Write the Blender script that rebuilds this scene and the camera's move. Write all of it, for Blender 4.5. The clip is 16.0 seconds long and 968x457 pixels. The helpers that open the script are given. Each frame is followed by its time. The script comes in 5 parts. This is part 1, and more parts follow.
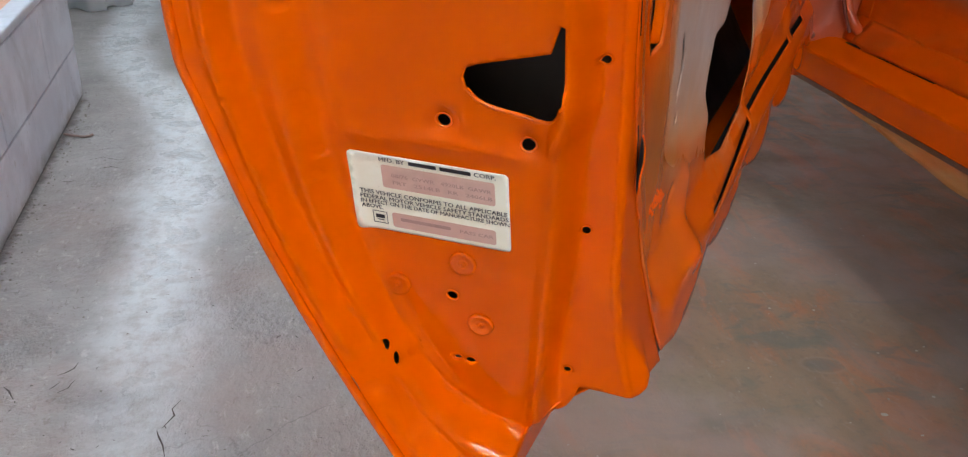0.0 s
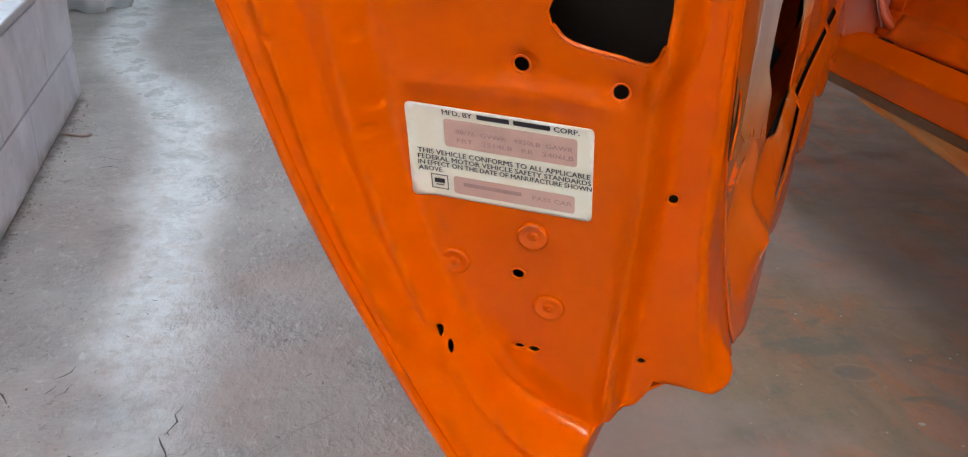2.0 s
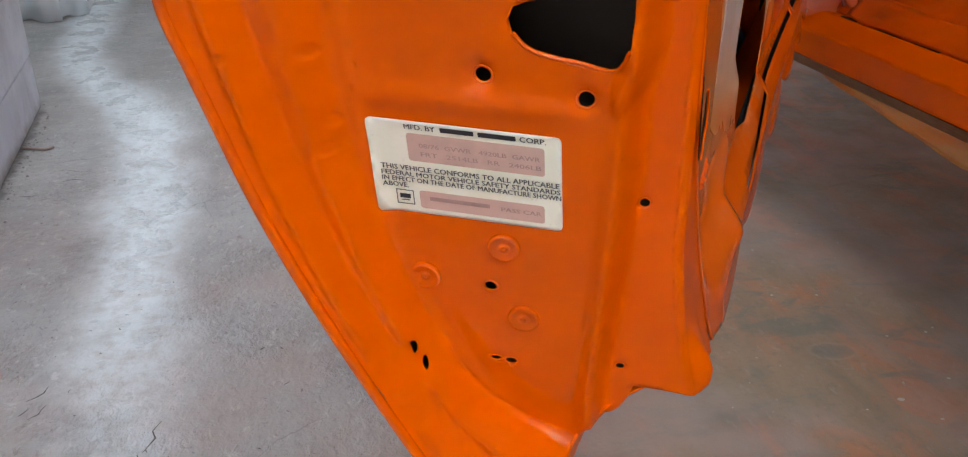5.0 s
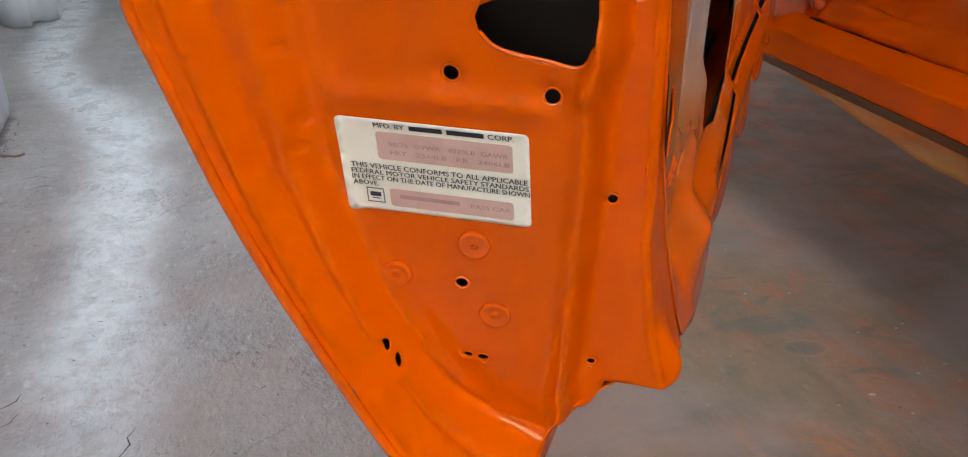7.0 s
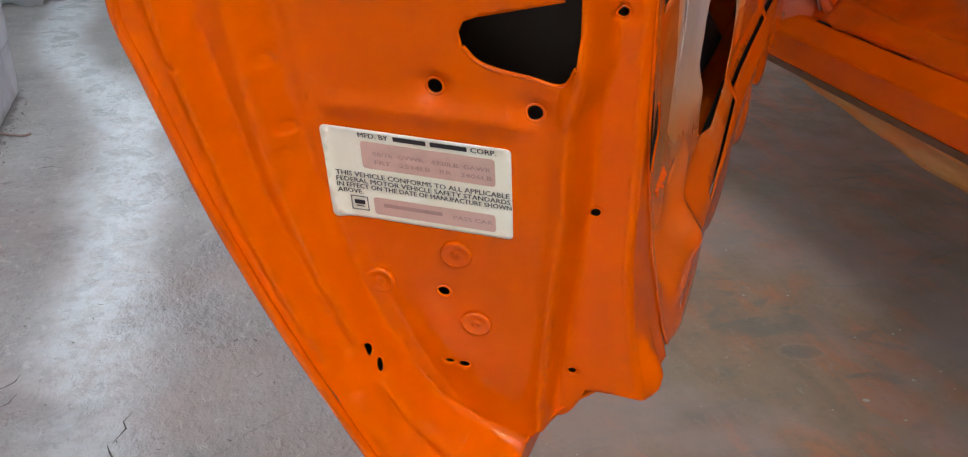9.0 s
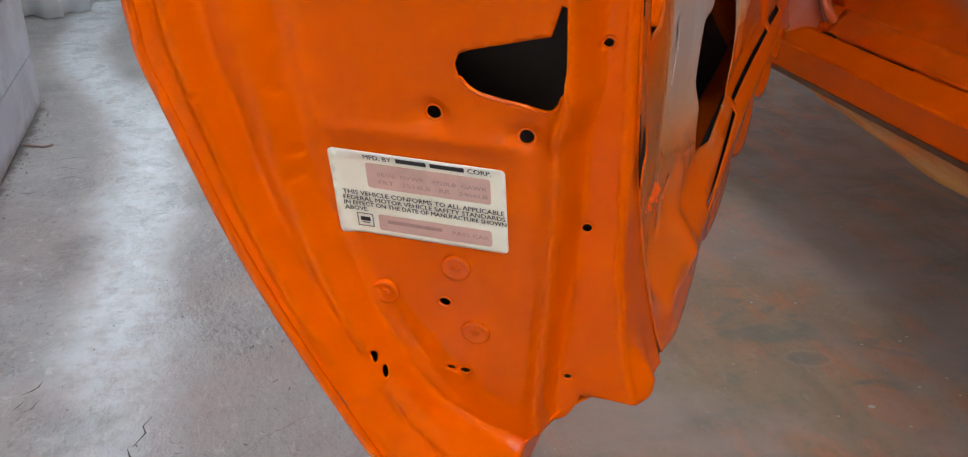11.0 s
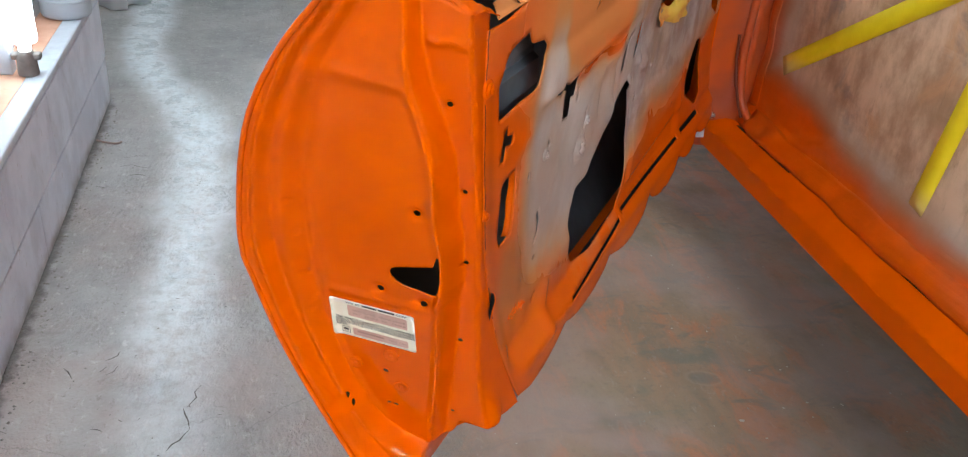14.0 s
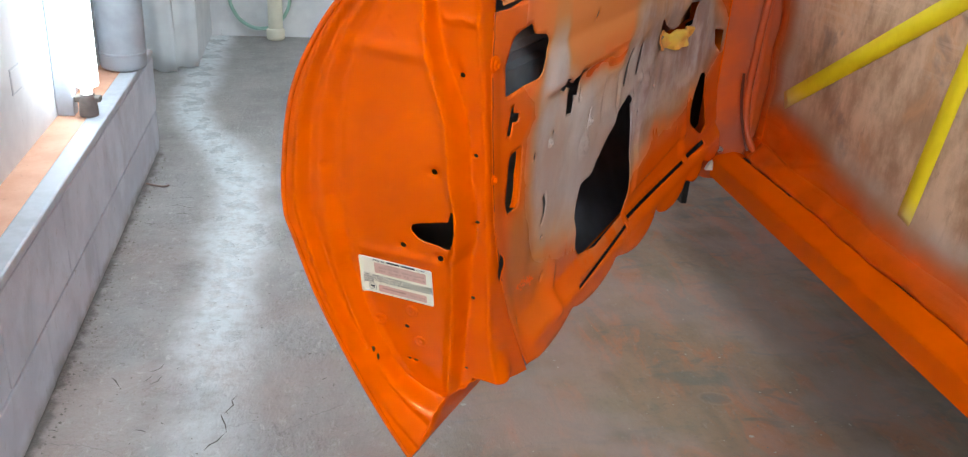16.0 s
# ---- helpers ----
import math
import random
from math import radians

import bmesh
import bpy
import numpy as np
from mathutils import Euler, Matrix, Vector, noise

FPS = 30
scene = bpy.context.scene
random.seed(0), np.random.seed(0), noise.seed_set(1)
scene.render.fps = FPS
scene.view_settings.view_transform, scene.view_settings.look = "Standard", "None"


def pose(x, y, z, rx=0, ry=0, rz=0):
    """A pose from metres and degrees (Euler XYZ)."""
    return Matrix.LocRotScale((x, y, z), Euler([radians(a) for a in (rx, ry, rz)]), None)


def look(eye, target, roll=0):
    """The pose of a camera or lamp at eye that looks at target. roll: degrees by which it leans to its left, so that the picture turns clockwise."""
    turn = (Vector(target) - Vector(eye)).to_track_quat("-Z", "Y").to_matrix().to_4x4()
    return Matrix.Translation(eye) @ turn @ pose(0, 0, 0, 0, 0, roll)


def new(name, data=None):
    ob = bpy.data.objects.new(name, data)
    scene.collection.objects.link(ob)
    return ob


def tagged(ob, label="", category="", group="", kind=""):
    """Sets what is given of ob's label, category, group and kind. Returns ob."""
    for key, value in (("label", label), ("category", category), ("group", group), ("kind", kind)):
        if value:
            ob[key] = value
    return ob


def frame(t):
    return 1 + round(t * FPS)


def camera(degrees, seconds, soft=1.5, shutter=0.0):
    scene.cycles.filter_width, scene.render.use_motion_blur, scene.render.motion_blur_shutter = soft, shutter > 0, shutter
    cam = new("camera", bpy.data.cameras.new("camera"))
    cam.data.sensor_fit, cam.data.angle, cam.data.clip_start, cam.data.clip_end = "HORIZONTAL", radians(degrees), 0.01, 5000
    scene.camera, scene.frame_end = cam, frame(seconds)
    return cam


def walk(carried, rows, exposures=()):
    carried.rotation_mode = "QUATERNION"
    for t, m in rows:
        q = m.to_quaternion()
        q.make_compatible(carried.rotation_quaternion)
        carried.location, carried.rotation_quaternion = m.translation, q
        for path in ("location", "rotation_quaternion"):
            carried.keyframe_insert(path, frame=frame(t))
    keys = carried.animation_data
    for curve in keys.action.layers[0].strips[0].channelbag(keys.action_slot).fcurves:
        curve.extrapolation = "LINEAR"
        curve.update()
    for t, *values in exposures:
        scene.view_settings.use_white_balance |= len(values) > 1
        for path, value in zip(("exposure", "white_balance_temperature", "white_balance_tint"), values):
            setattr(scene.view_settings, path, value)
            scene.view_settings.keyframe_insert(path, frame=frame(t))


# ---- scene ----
from mathutils import geometry as mathutils_geometry
cam = camera(56.6, 16.0, soft=1.2)
PATH = [
    (0, (0.019, 0.03, 0.986), (0.448, 1.768, 0.094), 1.8),
    (0.5, (0.022, 0.074, 0.929), (0.454, 1.812, 0.038), 2.4),
    (1, (0.014, 0.082, 0.941), (0.442, 1.831, 0.071), 2.5),
    (1.5, (-0.001, 0.086, 0.932), (0.437, 1.836, 0.067), 2.4),
    (2, (-0.01, 0.091, 0.93), (0.434, 1.839, 0.065), 2.3),
    (2.5, (-0.017, 0.085, 0.943), (0.423, 1.834, 0.08), 1.9),
    (3, (-0.014, 0.089, 0.948), (0.437, 1.836, 0.086), 1.5),
    (3.5, (-0.014, 0.096, 0.939), (0.448, 1.838, 0.073), 1.2),
    (4, (-0.004, 0.106, 0.935), (0.469, 1.842, 0.062), 0.8),
    (4.5, (-0.003, 0.107, 0.936), (0.48, 1.835, 0.052), 0.5),
    (7, (-0.001, 0.099, 0.935), (0.544, 1.813, 0.059), 0.4),
    (7.5, (0.0, 0.105, 0.932), (0.54, 1.815, 0.046), 0.5),
    (8, (-0.001, 0.107, 0.929), (0.536, 1.811, 0.029), 0.8),
    (8.5, (0.001, 0.1, 0.937), (0.531, 1.805, 0.036), 1.5),
    (9, (0.012, 0.097, 0.948), (0.539, 1.804, 0.048), 1.8),
    (11.5, (0.014, 0.06, 0.968), (0.499, 1.788, 0.084), 1.3),
    (12, (0.015, 0.046, 0.99), (0.485, 1.78, 0.112), 2.0),
    (12.5, (0.027, 0.003, 1.113), (0.474, 1.746, 0.24), 3.0),
    (13, (0.016, -0.065, 1.236), (0.448, 1.655, 0.31), 3.2),
    (13.5, (-0.03, -0.192, 1.354), (0.406, 1.503, 0.387), 3.4),
    (14, (0.01, -0.308, 1.345), (0.448, 1.387, 0.379), 4.8),
    (14.5, (0.035, -0.381, 1.294), (0.445, 1.318, 0.321), 5.6),
    (15, (0.023, -0.426, 1.26), (0.396, 1.337, 0.392), 4.6),
    (15.5, (0.013, -0.475, 1.275), (0.381, 1.308, 0.447), 4.3),
    (16, (0.002, -0.5, 1.292), (0.375, 1.288, 0.477), 4.0),
]
walk(cam, [(t, look(eye, target, roll)) for t, eye, target, roll in PATH],
     exposures=[(0.0, -0.62, 6900, 12), (4.5, -0.63, 6850, 12), (7.0, -0.64, 6900, 12), (11.5, -0.64, 6900, 12), (12.0, -0.60, 6880, 11.5), (13.0, -0.46, 6850, 9), (14.0, -0.40, 6780, 7), (16.0, -0.37, 6780, 7)])

# ---- world and lamps ----
world = bpy.data.worlds.new("world")
scene.world = world
world.use_nodes = True
world.node_tree.nodes["Background"].inputs[0].default_value = (0.75, 0.85, 1.0, 1)
world.node_tree.nodes["Background"].inputs[1].default_value = 0.05
CEIL = 2.7


def area_lamp(name, m, sx, sy, watts, colour):
    data = bpy.data.lights.new(name, "AREA")
    data.shape, data.size, data.size_y, data.energy, data.color = "RECTANGLE", sx, sy, watts, colour
    ob = new(name, data)
    ob.matrix_world = m
    return ob


# unseen overhead fill over the aisle and the car, places and strength guessed
OVERHEAD = ((-0.05, -1.1, 0.6), (1.0, -1.75, 0.6), (-0.2, 2.9, 5))
for lx, ly, watts in OVERHEAD:
    area_lamp("overhead_fill", pose(lx, ly, CEIL - 0.12, 0, 0, 0), 0.6, 1.25, watts, (0.92, 0.965, 1.0))


# ---- node helpers ----
class Net:
    def __init__(self, name):
        self.mat = bpy.data.materials.new(name)
        self.mat.use_nodes = True
        self.t = self.mat.node_tree
        self.bsdf = self.t.nodes["Principled BSDF"]
        self.coords = self.t.nodes.new("ShaderNodeTexCoord")

    def node(self, kind, **props):
        n = self.t.nodes.new(kind)
        for k, v in props.items():
            setattr(n, k, v)
        return n

    def link(self, a, b):
        self.t.links.new(a, b)

    def noise(self, scale, detail=4.0, rough=0.55, stretch=(1, 1, 1), distortion=0.0):
        m = self.node("ShaderNodeMapping")
        m.inputs["Scale"].default_value = stretch
        self.link(self.coords.outputs["Object"], m.inputs["Vector"])
        n = self.node("ShaderNodeTexNoise")
        n.inputs["Scale"].default_value = scale
        n.inputs["Detail"].default_value = detail
        n.inputs["Roughness"].default_value = rough
        n.inputs["Distortion"].default_value = distortion
        self.link(m.outputs[0], n.inputs["Vector"])
        return n.outputs["Fac"]

    def ramp(self, fac, lo, hi, a=0.0, b=1.0, smooth=True):
        n = self.node("ShaderNodeMapRange")
        n.interpolation_type = "SMOOTHSTEP" if smooth else "LINEAR"
        n.inputs["From Min"].default_value, n.inputs["From Max"].default_value = lo, hi
        n.inputs["To Min"].default_value, n.inputs["To Max"].default_value = a, b
        self.link(fac, n.inputs["Value"])
        return n.outputs["Result"]

    def math(self, op, a, b=None):
        n = self.node("ShaderNodeMath", operation=op)
        for i, v in enumerate((a, b)):
            if v is None:
                continue
            if isinstance(v, (int, float)):
                n.inputs[i].default_value = v
            else:
                self.link(v, n.inputs[i])
        return n.outputs[0]

    def xyz(self):
        n = self.node("ShaderNodeSeparateXYZ")
        self.link(self.coords.outputs["Object"], n.inputs[0])
        return n.outputs

    def mix(self, fac, a, b):
        n = self.node("ShaderNodeMix", data_type="RGBA")
        ins = [i for i in n.inputs if i.enabled]
        for sock, v in zip(ins, (fac, a, b)):
            if isinstance(v, (int, float)):
                sock.default_value = v
            elif isinstance(v, tuple):
                sock.default_value = (*v, 1)
            else:
                self.link(v, sock)
        return [o for o in n.outputs if o.enabled][0]

    def bump(self, height, strength, dist=0.002, base=None):
        n = self.node("ShaderNodeBump")
        n.inputs["Strength"].default_value, n.inputs["Distance"].default_value = strength, dist
        self.link(height, n.inputs["Height"])
        if base is not None:
            self.link(base, n.inputs["Normal"])
        return n.outputs[0]

    def curve(self, fac, points):
        n = self.node("ShaderNodeFloatCurve")
        c = n.mapping.curves[0]
        c.points[0].location, c.points[1].location = points[0], points[-1]
        for p in points[1:-1]:
            c.points.new(*p)
        for p in c.points:
            p.handle_type = "AUTO_CLAMPED"
        n.mapping.update()
        self.link(fac, n.inputs["Value"])
        return n.outputs[0]

    def set(self, **values):
        for key, v in values.items():
            sock = self.bsdf.inputs[key.replace("_", " ")]
            if isinstance(v, tuple):
                sock.default_value = (*v, 1)
            elif isinstance(v, (int, float)):
                sock.default_value = v
            else:
                self.link(v, sock)
        return self


ORANGE = (0.77, 0.103, 0.0)
ORANGE_DEEP = (0.70, 0.091, 0.0)


def make_orange(name, rough=0.22, coat=0.45):
    n = Net(name)
    big = n.ramp(n.noise(6, 3), 0.35, 0.7)
    col = n.mix(big, ORANGE_DEEP, ORANGE)
    dust = n.ramp(n.noise(240, 2), 0.74, 0.82, 0, 0.05)
    col = n.mix(dust, col, (0.85, 0.3, 0.1))
    peel = n.bump(n.noise(220, 2), 0.02, 0.001)
    peel = n.bump(n.noise(9, 2), 0.05, 0.01, peel)
    n.set(Base_Color=col, Roughness=n.ramp(n.noise(14, 3), 0.3, 0.7, rough - 0.05, rough + 0.1), Normal=peel)
    n.set(Coat_Weight=coat, Coat_Roughness=0.012, Coat_IOR=1.45, Specular_IOR_Level=0.0)
    return n.mat


def make_plain(name, colour, rough=0.6, metal=0.0, vary=0.25, scale=30, bump=0.1, emit=0.0):
    n = Net(name)
    dark = tuple(c * (1 - vary) for c in colour)
    f = n.ramp(n.noise(scale, 5), 0.3, 0.7)
    f2 = n.ramp(n.noise(scale * 0.12, 3), 0.3, 0.7)
    n.set(Base_Color=n.mix(f2, n.mix(f, dark, colour), colour), Roughness=n.ramp(n.noise(scale * 1.7, 3), 0.3, 0.7, rough - 0.08, min(1, rough + 0.08)), Metallic=metal)
    if bump:
        n.set(Normal=n.bump(n.noise(scale * 4, 4), bump, 0.002))
    if emit:
        n.bsdf.inputs["Emission Color"].default_value = (*colour, 1)
        n.bsdf.inputs["Emission Strength"].default_value = emit
    return n.mat


M_ORANGE = make_orange("orange_car_paint")
M_EDGE = make_orange("thick_glossy_orange_edge", 0.2, 1.0)


def make_panel():
    """inner stamping: grey primer in the middle, orange sprayed in from the edges"""
    n = Net("primer_and_overspray")
    x, y, z = n.xyz()
    un = n.math("DIVIDE", x, 1.4)
    wob = n.math("MULTIPLY", n.math("SUBTRACT", n.noise(6, 3, 0.5), 0.5), 0.075)
    zz = n.math("ADD", z, wob)
    low = n.curve(un, [(0.0, 1.0), (0.055, 0.90), (0.084, 0.815), (0.123, 0.760), (0.19, 0.715), (0.25, 0.695), (0.40, 0.665), (0.452, 0.675), (0.478, 0.73), (0.57, 0.765), (0.70, 0.765), (1.0, 0.86)])
    high = n.curve(un, [(0.0, 0.96), (0.06, 0.972), (0.105, 0.985), (0.125, 1.045), (0.15, 1.045), (0.172, 0.985), (0.2, 0.964), (0.257, 0.956), (0.34, 0.942), (0.37, 0.975), (0.41, 1.02), (0.5, 1.03), (0.75, 1.03), (0.88, 0.93), (1.0, 0.86)])
    a = n.ramp(n.math("SUBTRACT", zz, low), -0.075, 0.10)
    b = n.ramp(n.math("SUBTRACT", high, n.math("ADD", z, n.math("MULTIPLY", wob, 0.6))), -0.075, 0.055)
    c = n.ramp(n.math("ADD", x, n.math("MULTIPLY", wob, 0.7)), 0.075, 0.20)
    grey = n.math("MULTIPLY", n.math("MULTIPLY", a, b), c)
    # orange that caught on the pressed ridge between the cut-outs, and streaks further in
    rise = n.math("SUBTRACT", z, n.math("ADD", 0.948, n.math("MULTIPLY", x, 0.055)))
    ridge = n.math("MULTIPLY", n.ramp(n.math("ABSOLUTE", n.math("ADD", rise, n.math("MULTIPLY", wob, 0.2))), 0.002, 0.032, 0.6, 0.0), n.ramp(n.noise(8, 3), 0.4, 0.6, 0.25, 1.0))
    streak = n.ramp(n.noise(9, 5, 0.6, (1.2, 1, 0.6)), 0.5, 0.75, 0, 0.3)
    grey = n.math("SUBTRACT", grey, n.math("MAXIMUM", streak, n.math("MULTIPLY", ridge, n.ramp(x, 0.62, 0.7, 1.0, 0.0))))
    pale = n.mix(n.ramp(n.noise(7, 5, 0.55, (1.1, 1, 0.8)), 0.38, 0.62), (0.42, 0.37, 0.36), (0.53, 0.50, 0.50))
    mauve = n.mix(n.ramp(n.noise(13, 4, 0.6, (1.1, 1, 0.9)), 0.4, 0.62), (0.31, 0.23, 0.225), (0.45, 0.395, 0.41))
    primer = n.mix(n.ramp(n.math("ADD", x, wob), 0.42, 0.66), pale, mauve)
    primer = n.mix(n.ramp(n.noise(17, 5, 0.6), 0.58, 0.72, 0, 0.35), primer, (0.28, 0.21, 0.195))
    primer = n.mix(n.ramp(n.noise(5, 4, 0.6, (1, 1, 0.6)), 0.5, 0.7, 0, 0.35), primer, (0.45, 0.27, 0.16))
    haze = n.mix(n.ramp(n.noise(18, 4), 0.3, 0.7), (0.58, 0.27, 0.085), (0.50, 0.27, 0.13))
    orange = n.mix(n.ramp(n.noise(6, 3), 0.35, 0.7), (0.73, 0.102, 0.001), (0.77, 0.120, 0.002))
    dry = n.math("MULTIPLY", n.ramp(n.math("ADD", z, wob), 0.95, 1.03), n.ramp(x, 0.02, 0.2))
    orange = n.mix(n.math("MULTIPLY", dry, 0.75), orange, (0.66, 0.27, 0.085))
    # dry brown mist low down beside the seam
    low_mist = n.math("MULTIPLY", n.ramp(zz, 0.60, 0.74, 0.0, 0.75), n.math("MULTIPLY", n.ramp(x, 0.05, 0.10), n.ramp(x, 0.20, 0.27, 1.0, 0.0)))
    orange = n.mix(n.math("MULTIPLY", low_mist, n.ramp(z, 0.80, 0.86, 1.0, 0.0)), orange, (0.48, 0.165, 0.03))
    f1 = n.ramp(grey, 0.0, 0.5, smooth=False)
    f2 = n.ramp(grey, 0.25, 1.0, smooth=False)
    col = n.mix(f2, n.mix(f1, orange, haze), primer)
    gloss = n.math("MAXIMUM", grey, dry)
    n.set(Base_Color=col, Roughness=n.ramp(gloss, 0.1, 0.8, 0.26, 0.6), Coat_Weight=n.ramp(gloss, 0.1, 0.5, 0.35, 0.0))
    n.set(Specular_IOR_Level=0.25, Normal=n.bump(n.noise(35, 3), 0.12, 0.004, n.bump(n.noise(260, 3), 0.08, 0.001)))
    n.bsdf.inputs["Coat Roughness"].default_value = 0.12
    return n.mat


M_PANEL = make_panel()
# black standing in for shade in gaps and cavities, and on the floor pan
M_CAVITY = make_plain("shade_and_pan_black", (0.010, 0.009, 0.009), 0.85)
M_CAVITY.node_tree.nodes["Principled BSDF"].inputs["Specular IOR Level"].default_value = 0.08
def make_skin_inside():
    """bare steel, with orange spray that drifted in through the window slot"""
    n = Net("dark_bare_steel")
    x, y, z = n.xyz()
    steel = n.mix(n.ramp(n.noise(8, 5), 0.3, 0.7), (0.07, 0.076, 0.088), (0.115, 0.125, 0.145))
    drift = n.math("ADD", z, n.math("MULTIPLY", n.math("SUBTRACT", n.noise(7, 3), 0.5), 0.07))
    drift = n.math("MULTIPLY", n.ramp(drift, 1.09, 1.16), n.ramp(x, 0.02, 0.35, 1.0, 0.3))
    n.set(Base_Color=n.mix(drift, steel, (0.55, 0.10, 0.012)), Roughness=n.ramp(n.noise(14, 3), 0.3, 0.7, 0.42, 0.58))
    return n.mat


M_SKIN_IN = make_skin_inside()
M_DRY = make_plain("dry_sprayed_orange", (0.74, 0.25, 0.07), 0.45, 0, 0.15, 25, 0.1)
M_DARKRED = make_plain("red_primer_and_seam_shade", (0.16, 0.02, 0.018), 0.5, 0, 0.3, 40)
def make_label():
    n = Net("cream_foil_label")
    c = n.mix(n.ramp(n.noise(60, 5), 0.3, 0.7), (0.90, 0.86, 0.69), (0.93, 0.90, 0.75))
    c = n.mix(n.ramp(n.noise(22, 4, 0.6, (1, 1, 1.6)), 0.52, 0.74, 0, 0.6), c, (0.82, 0.73, 0.48))
    c = n.mix(n.ramp(n.noise(180, 4, 0.7), 0.62, 0.72, 0, 0.4), c, (0.55, 0.48, 0.34))
    n.set(Base_Color=c, Roughness=0.42, Specular_IOR_Level=0.3, Normal=n.bump(n.noise(45, 4), 0.06, 0.003))
    return n.mat


M_LABEL = make_label()
M_LABEL_PINK = make_plain("pink_label_field", (0.68, 0.43, 0.35), 0.45, 0, 0.15, 90, 0.02)
M_INK = make_plain("black_ink", (0.02, 0.02, 0.025), 0.5, 0, 0.2, 200, 0)
M_FAINT = make_plain("faded_typed_ink", (0.47, 0.28, 0.24), 0.5, 0, 0.3, 300, 0)
M_STEEL = make_plain("zinc_bolt", (0.62, 0.61, 0.6), 0.3, 1.0, 0.3, 90, 0.1)
M_BLACK = make_plain("black_rubber", (0.02, 0.02, 0.02), 0.6)
def make_wall():
    n = Net("white_painted_board")
    c = n.mix(n.ramp(n.noise(4, 5, 0.6), 0.35, 0.7), (0.62, 0.65, 0.69), (0.76, 0.79, 0.82))
    c = n.mix(n.ramp(n.noise(55, 3, 0.6, (1, 1, 0.5)), 0.70, 0.76, 0, 0.7), c, (0.22, 0.22, 0.23))
    c = n.mix(n.ramp(n.noise(13, 5, 0.7), 0.60, 0.78, 0, 0.3), c, (0.45, 0.45, 0.46))
    n.set(Base_Color=c, Roughness=0.6, Normal=n.bump(n.noise(40, 4), 0.12, 0.003))
    return n.mat


M_WHITEWALL = make_wall()
# unseen surfaces, kept dark to deepen reflections in the paint
M_CEIL = make_plain("unseen_dark_ceiling", (0.20, 0.19, 0.18), 0.8, 0, 0.2, 6, 0.05)
M_DULLWALL = make_plain("unseen_dull_wall", (0.24, 0.235, 0.23), 0.8, 0, 0.25, 5, 0.1)
M_GREYPIPE = make_plain("grey_plastic_pipe", (0.34, 0.38, 0.43), 0.5, 0, 0.25, 14, 0.08)
M_FRAME = make_plain("grey_painted_steel", (0.46, 0.51, 0.58), 0.45, 0, 0.2, 25, 0.05)
M_SOCKET = make_plain("grimy_lamp_socket", (0.16, 0.14, 0.13), 0.5, 0, 0.4, 50, 0.1)
M_TUBE = make_plain("lit_fluorescent_tube", (0.80, 0.91, 1.0), 0.4, 0, 0.0, 10, 0, 17.0)
M_TUBE_SIDE = make_plain("strong_added_tube", (0.84, 0.93, 1.0), 0.4, 0, 0.0, 10, 0, 138.0)
M_TUBE_BRIGHT = make_plain("bright_ceiling_tube", (0.84, 0.93, 1.0), 0.4, 0, 0.0, 10, 0, 102.0)
M_TUBE_DIM = make_plain("seen_lamp_tube", (0.80, 0.91, 1.0), 0.4, 0, 0.0, 10, 0, 24.0)
M_SHEET = make_plain("white_plastic_drape", (0.78, 0.84, 0.88), 0.4, 0, 0.15, 8, 0.1)
M_HOSE = make_plain("green_air_hose", (0.30, 0.52, 0.45), 0.4, 0, 0.1, 20, 0)
M_PVC = make_plain("cream_pipe", (0.72, 0.70, 0.58), 0.4, 0, 0.15, 12, 0)


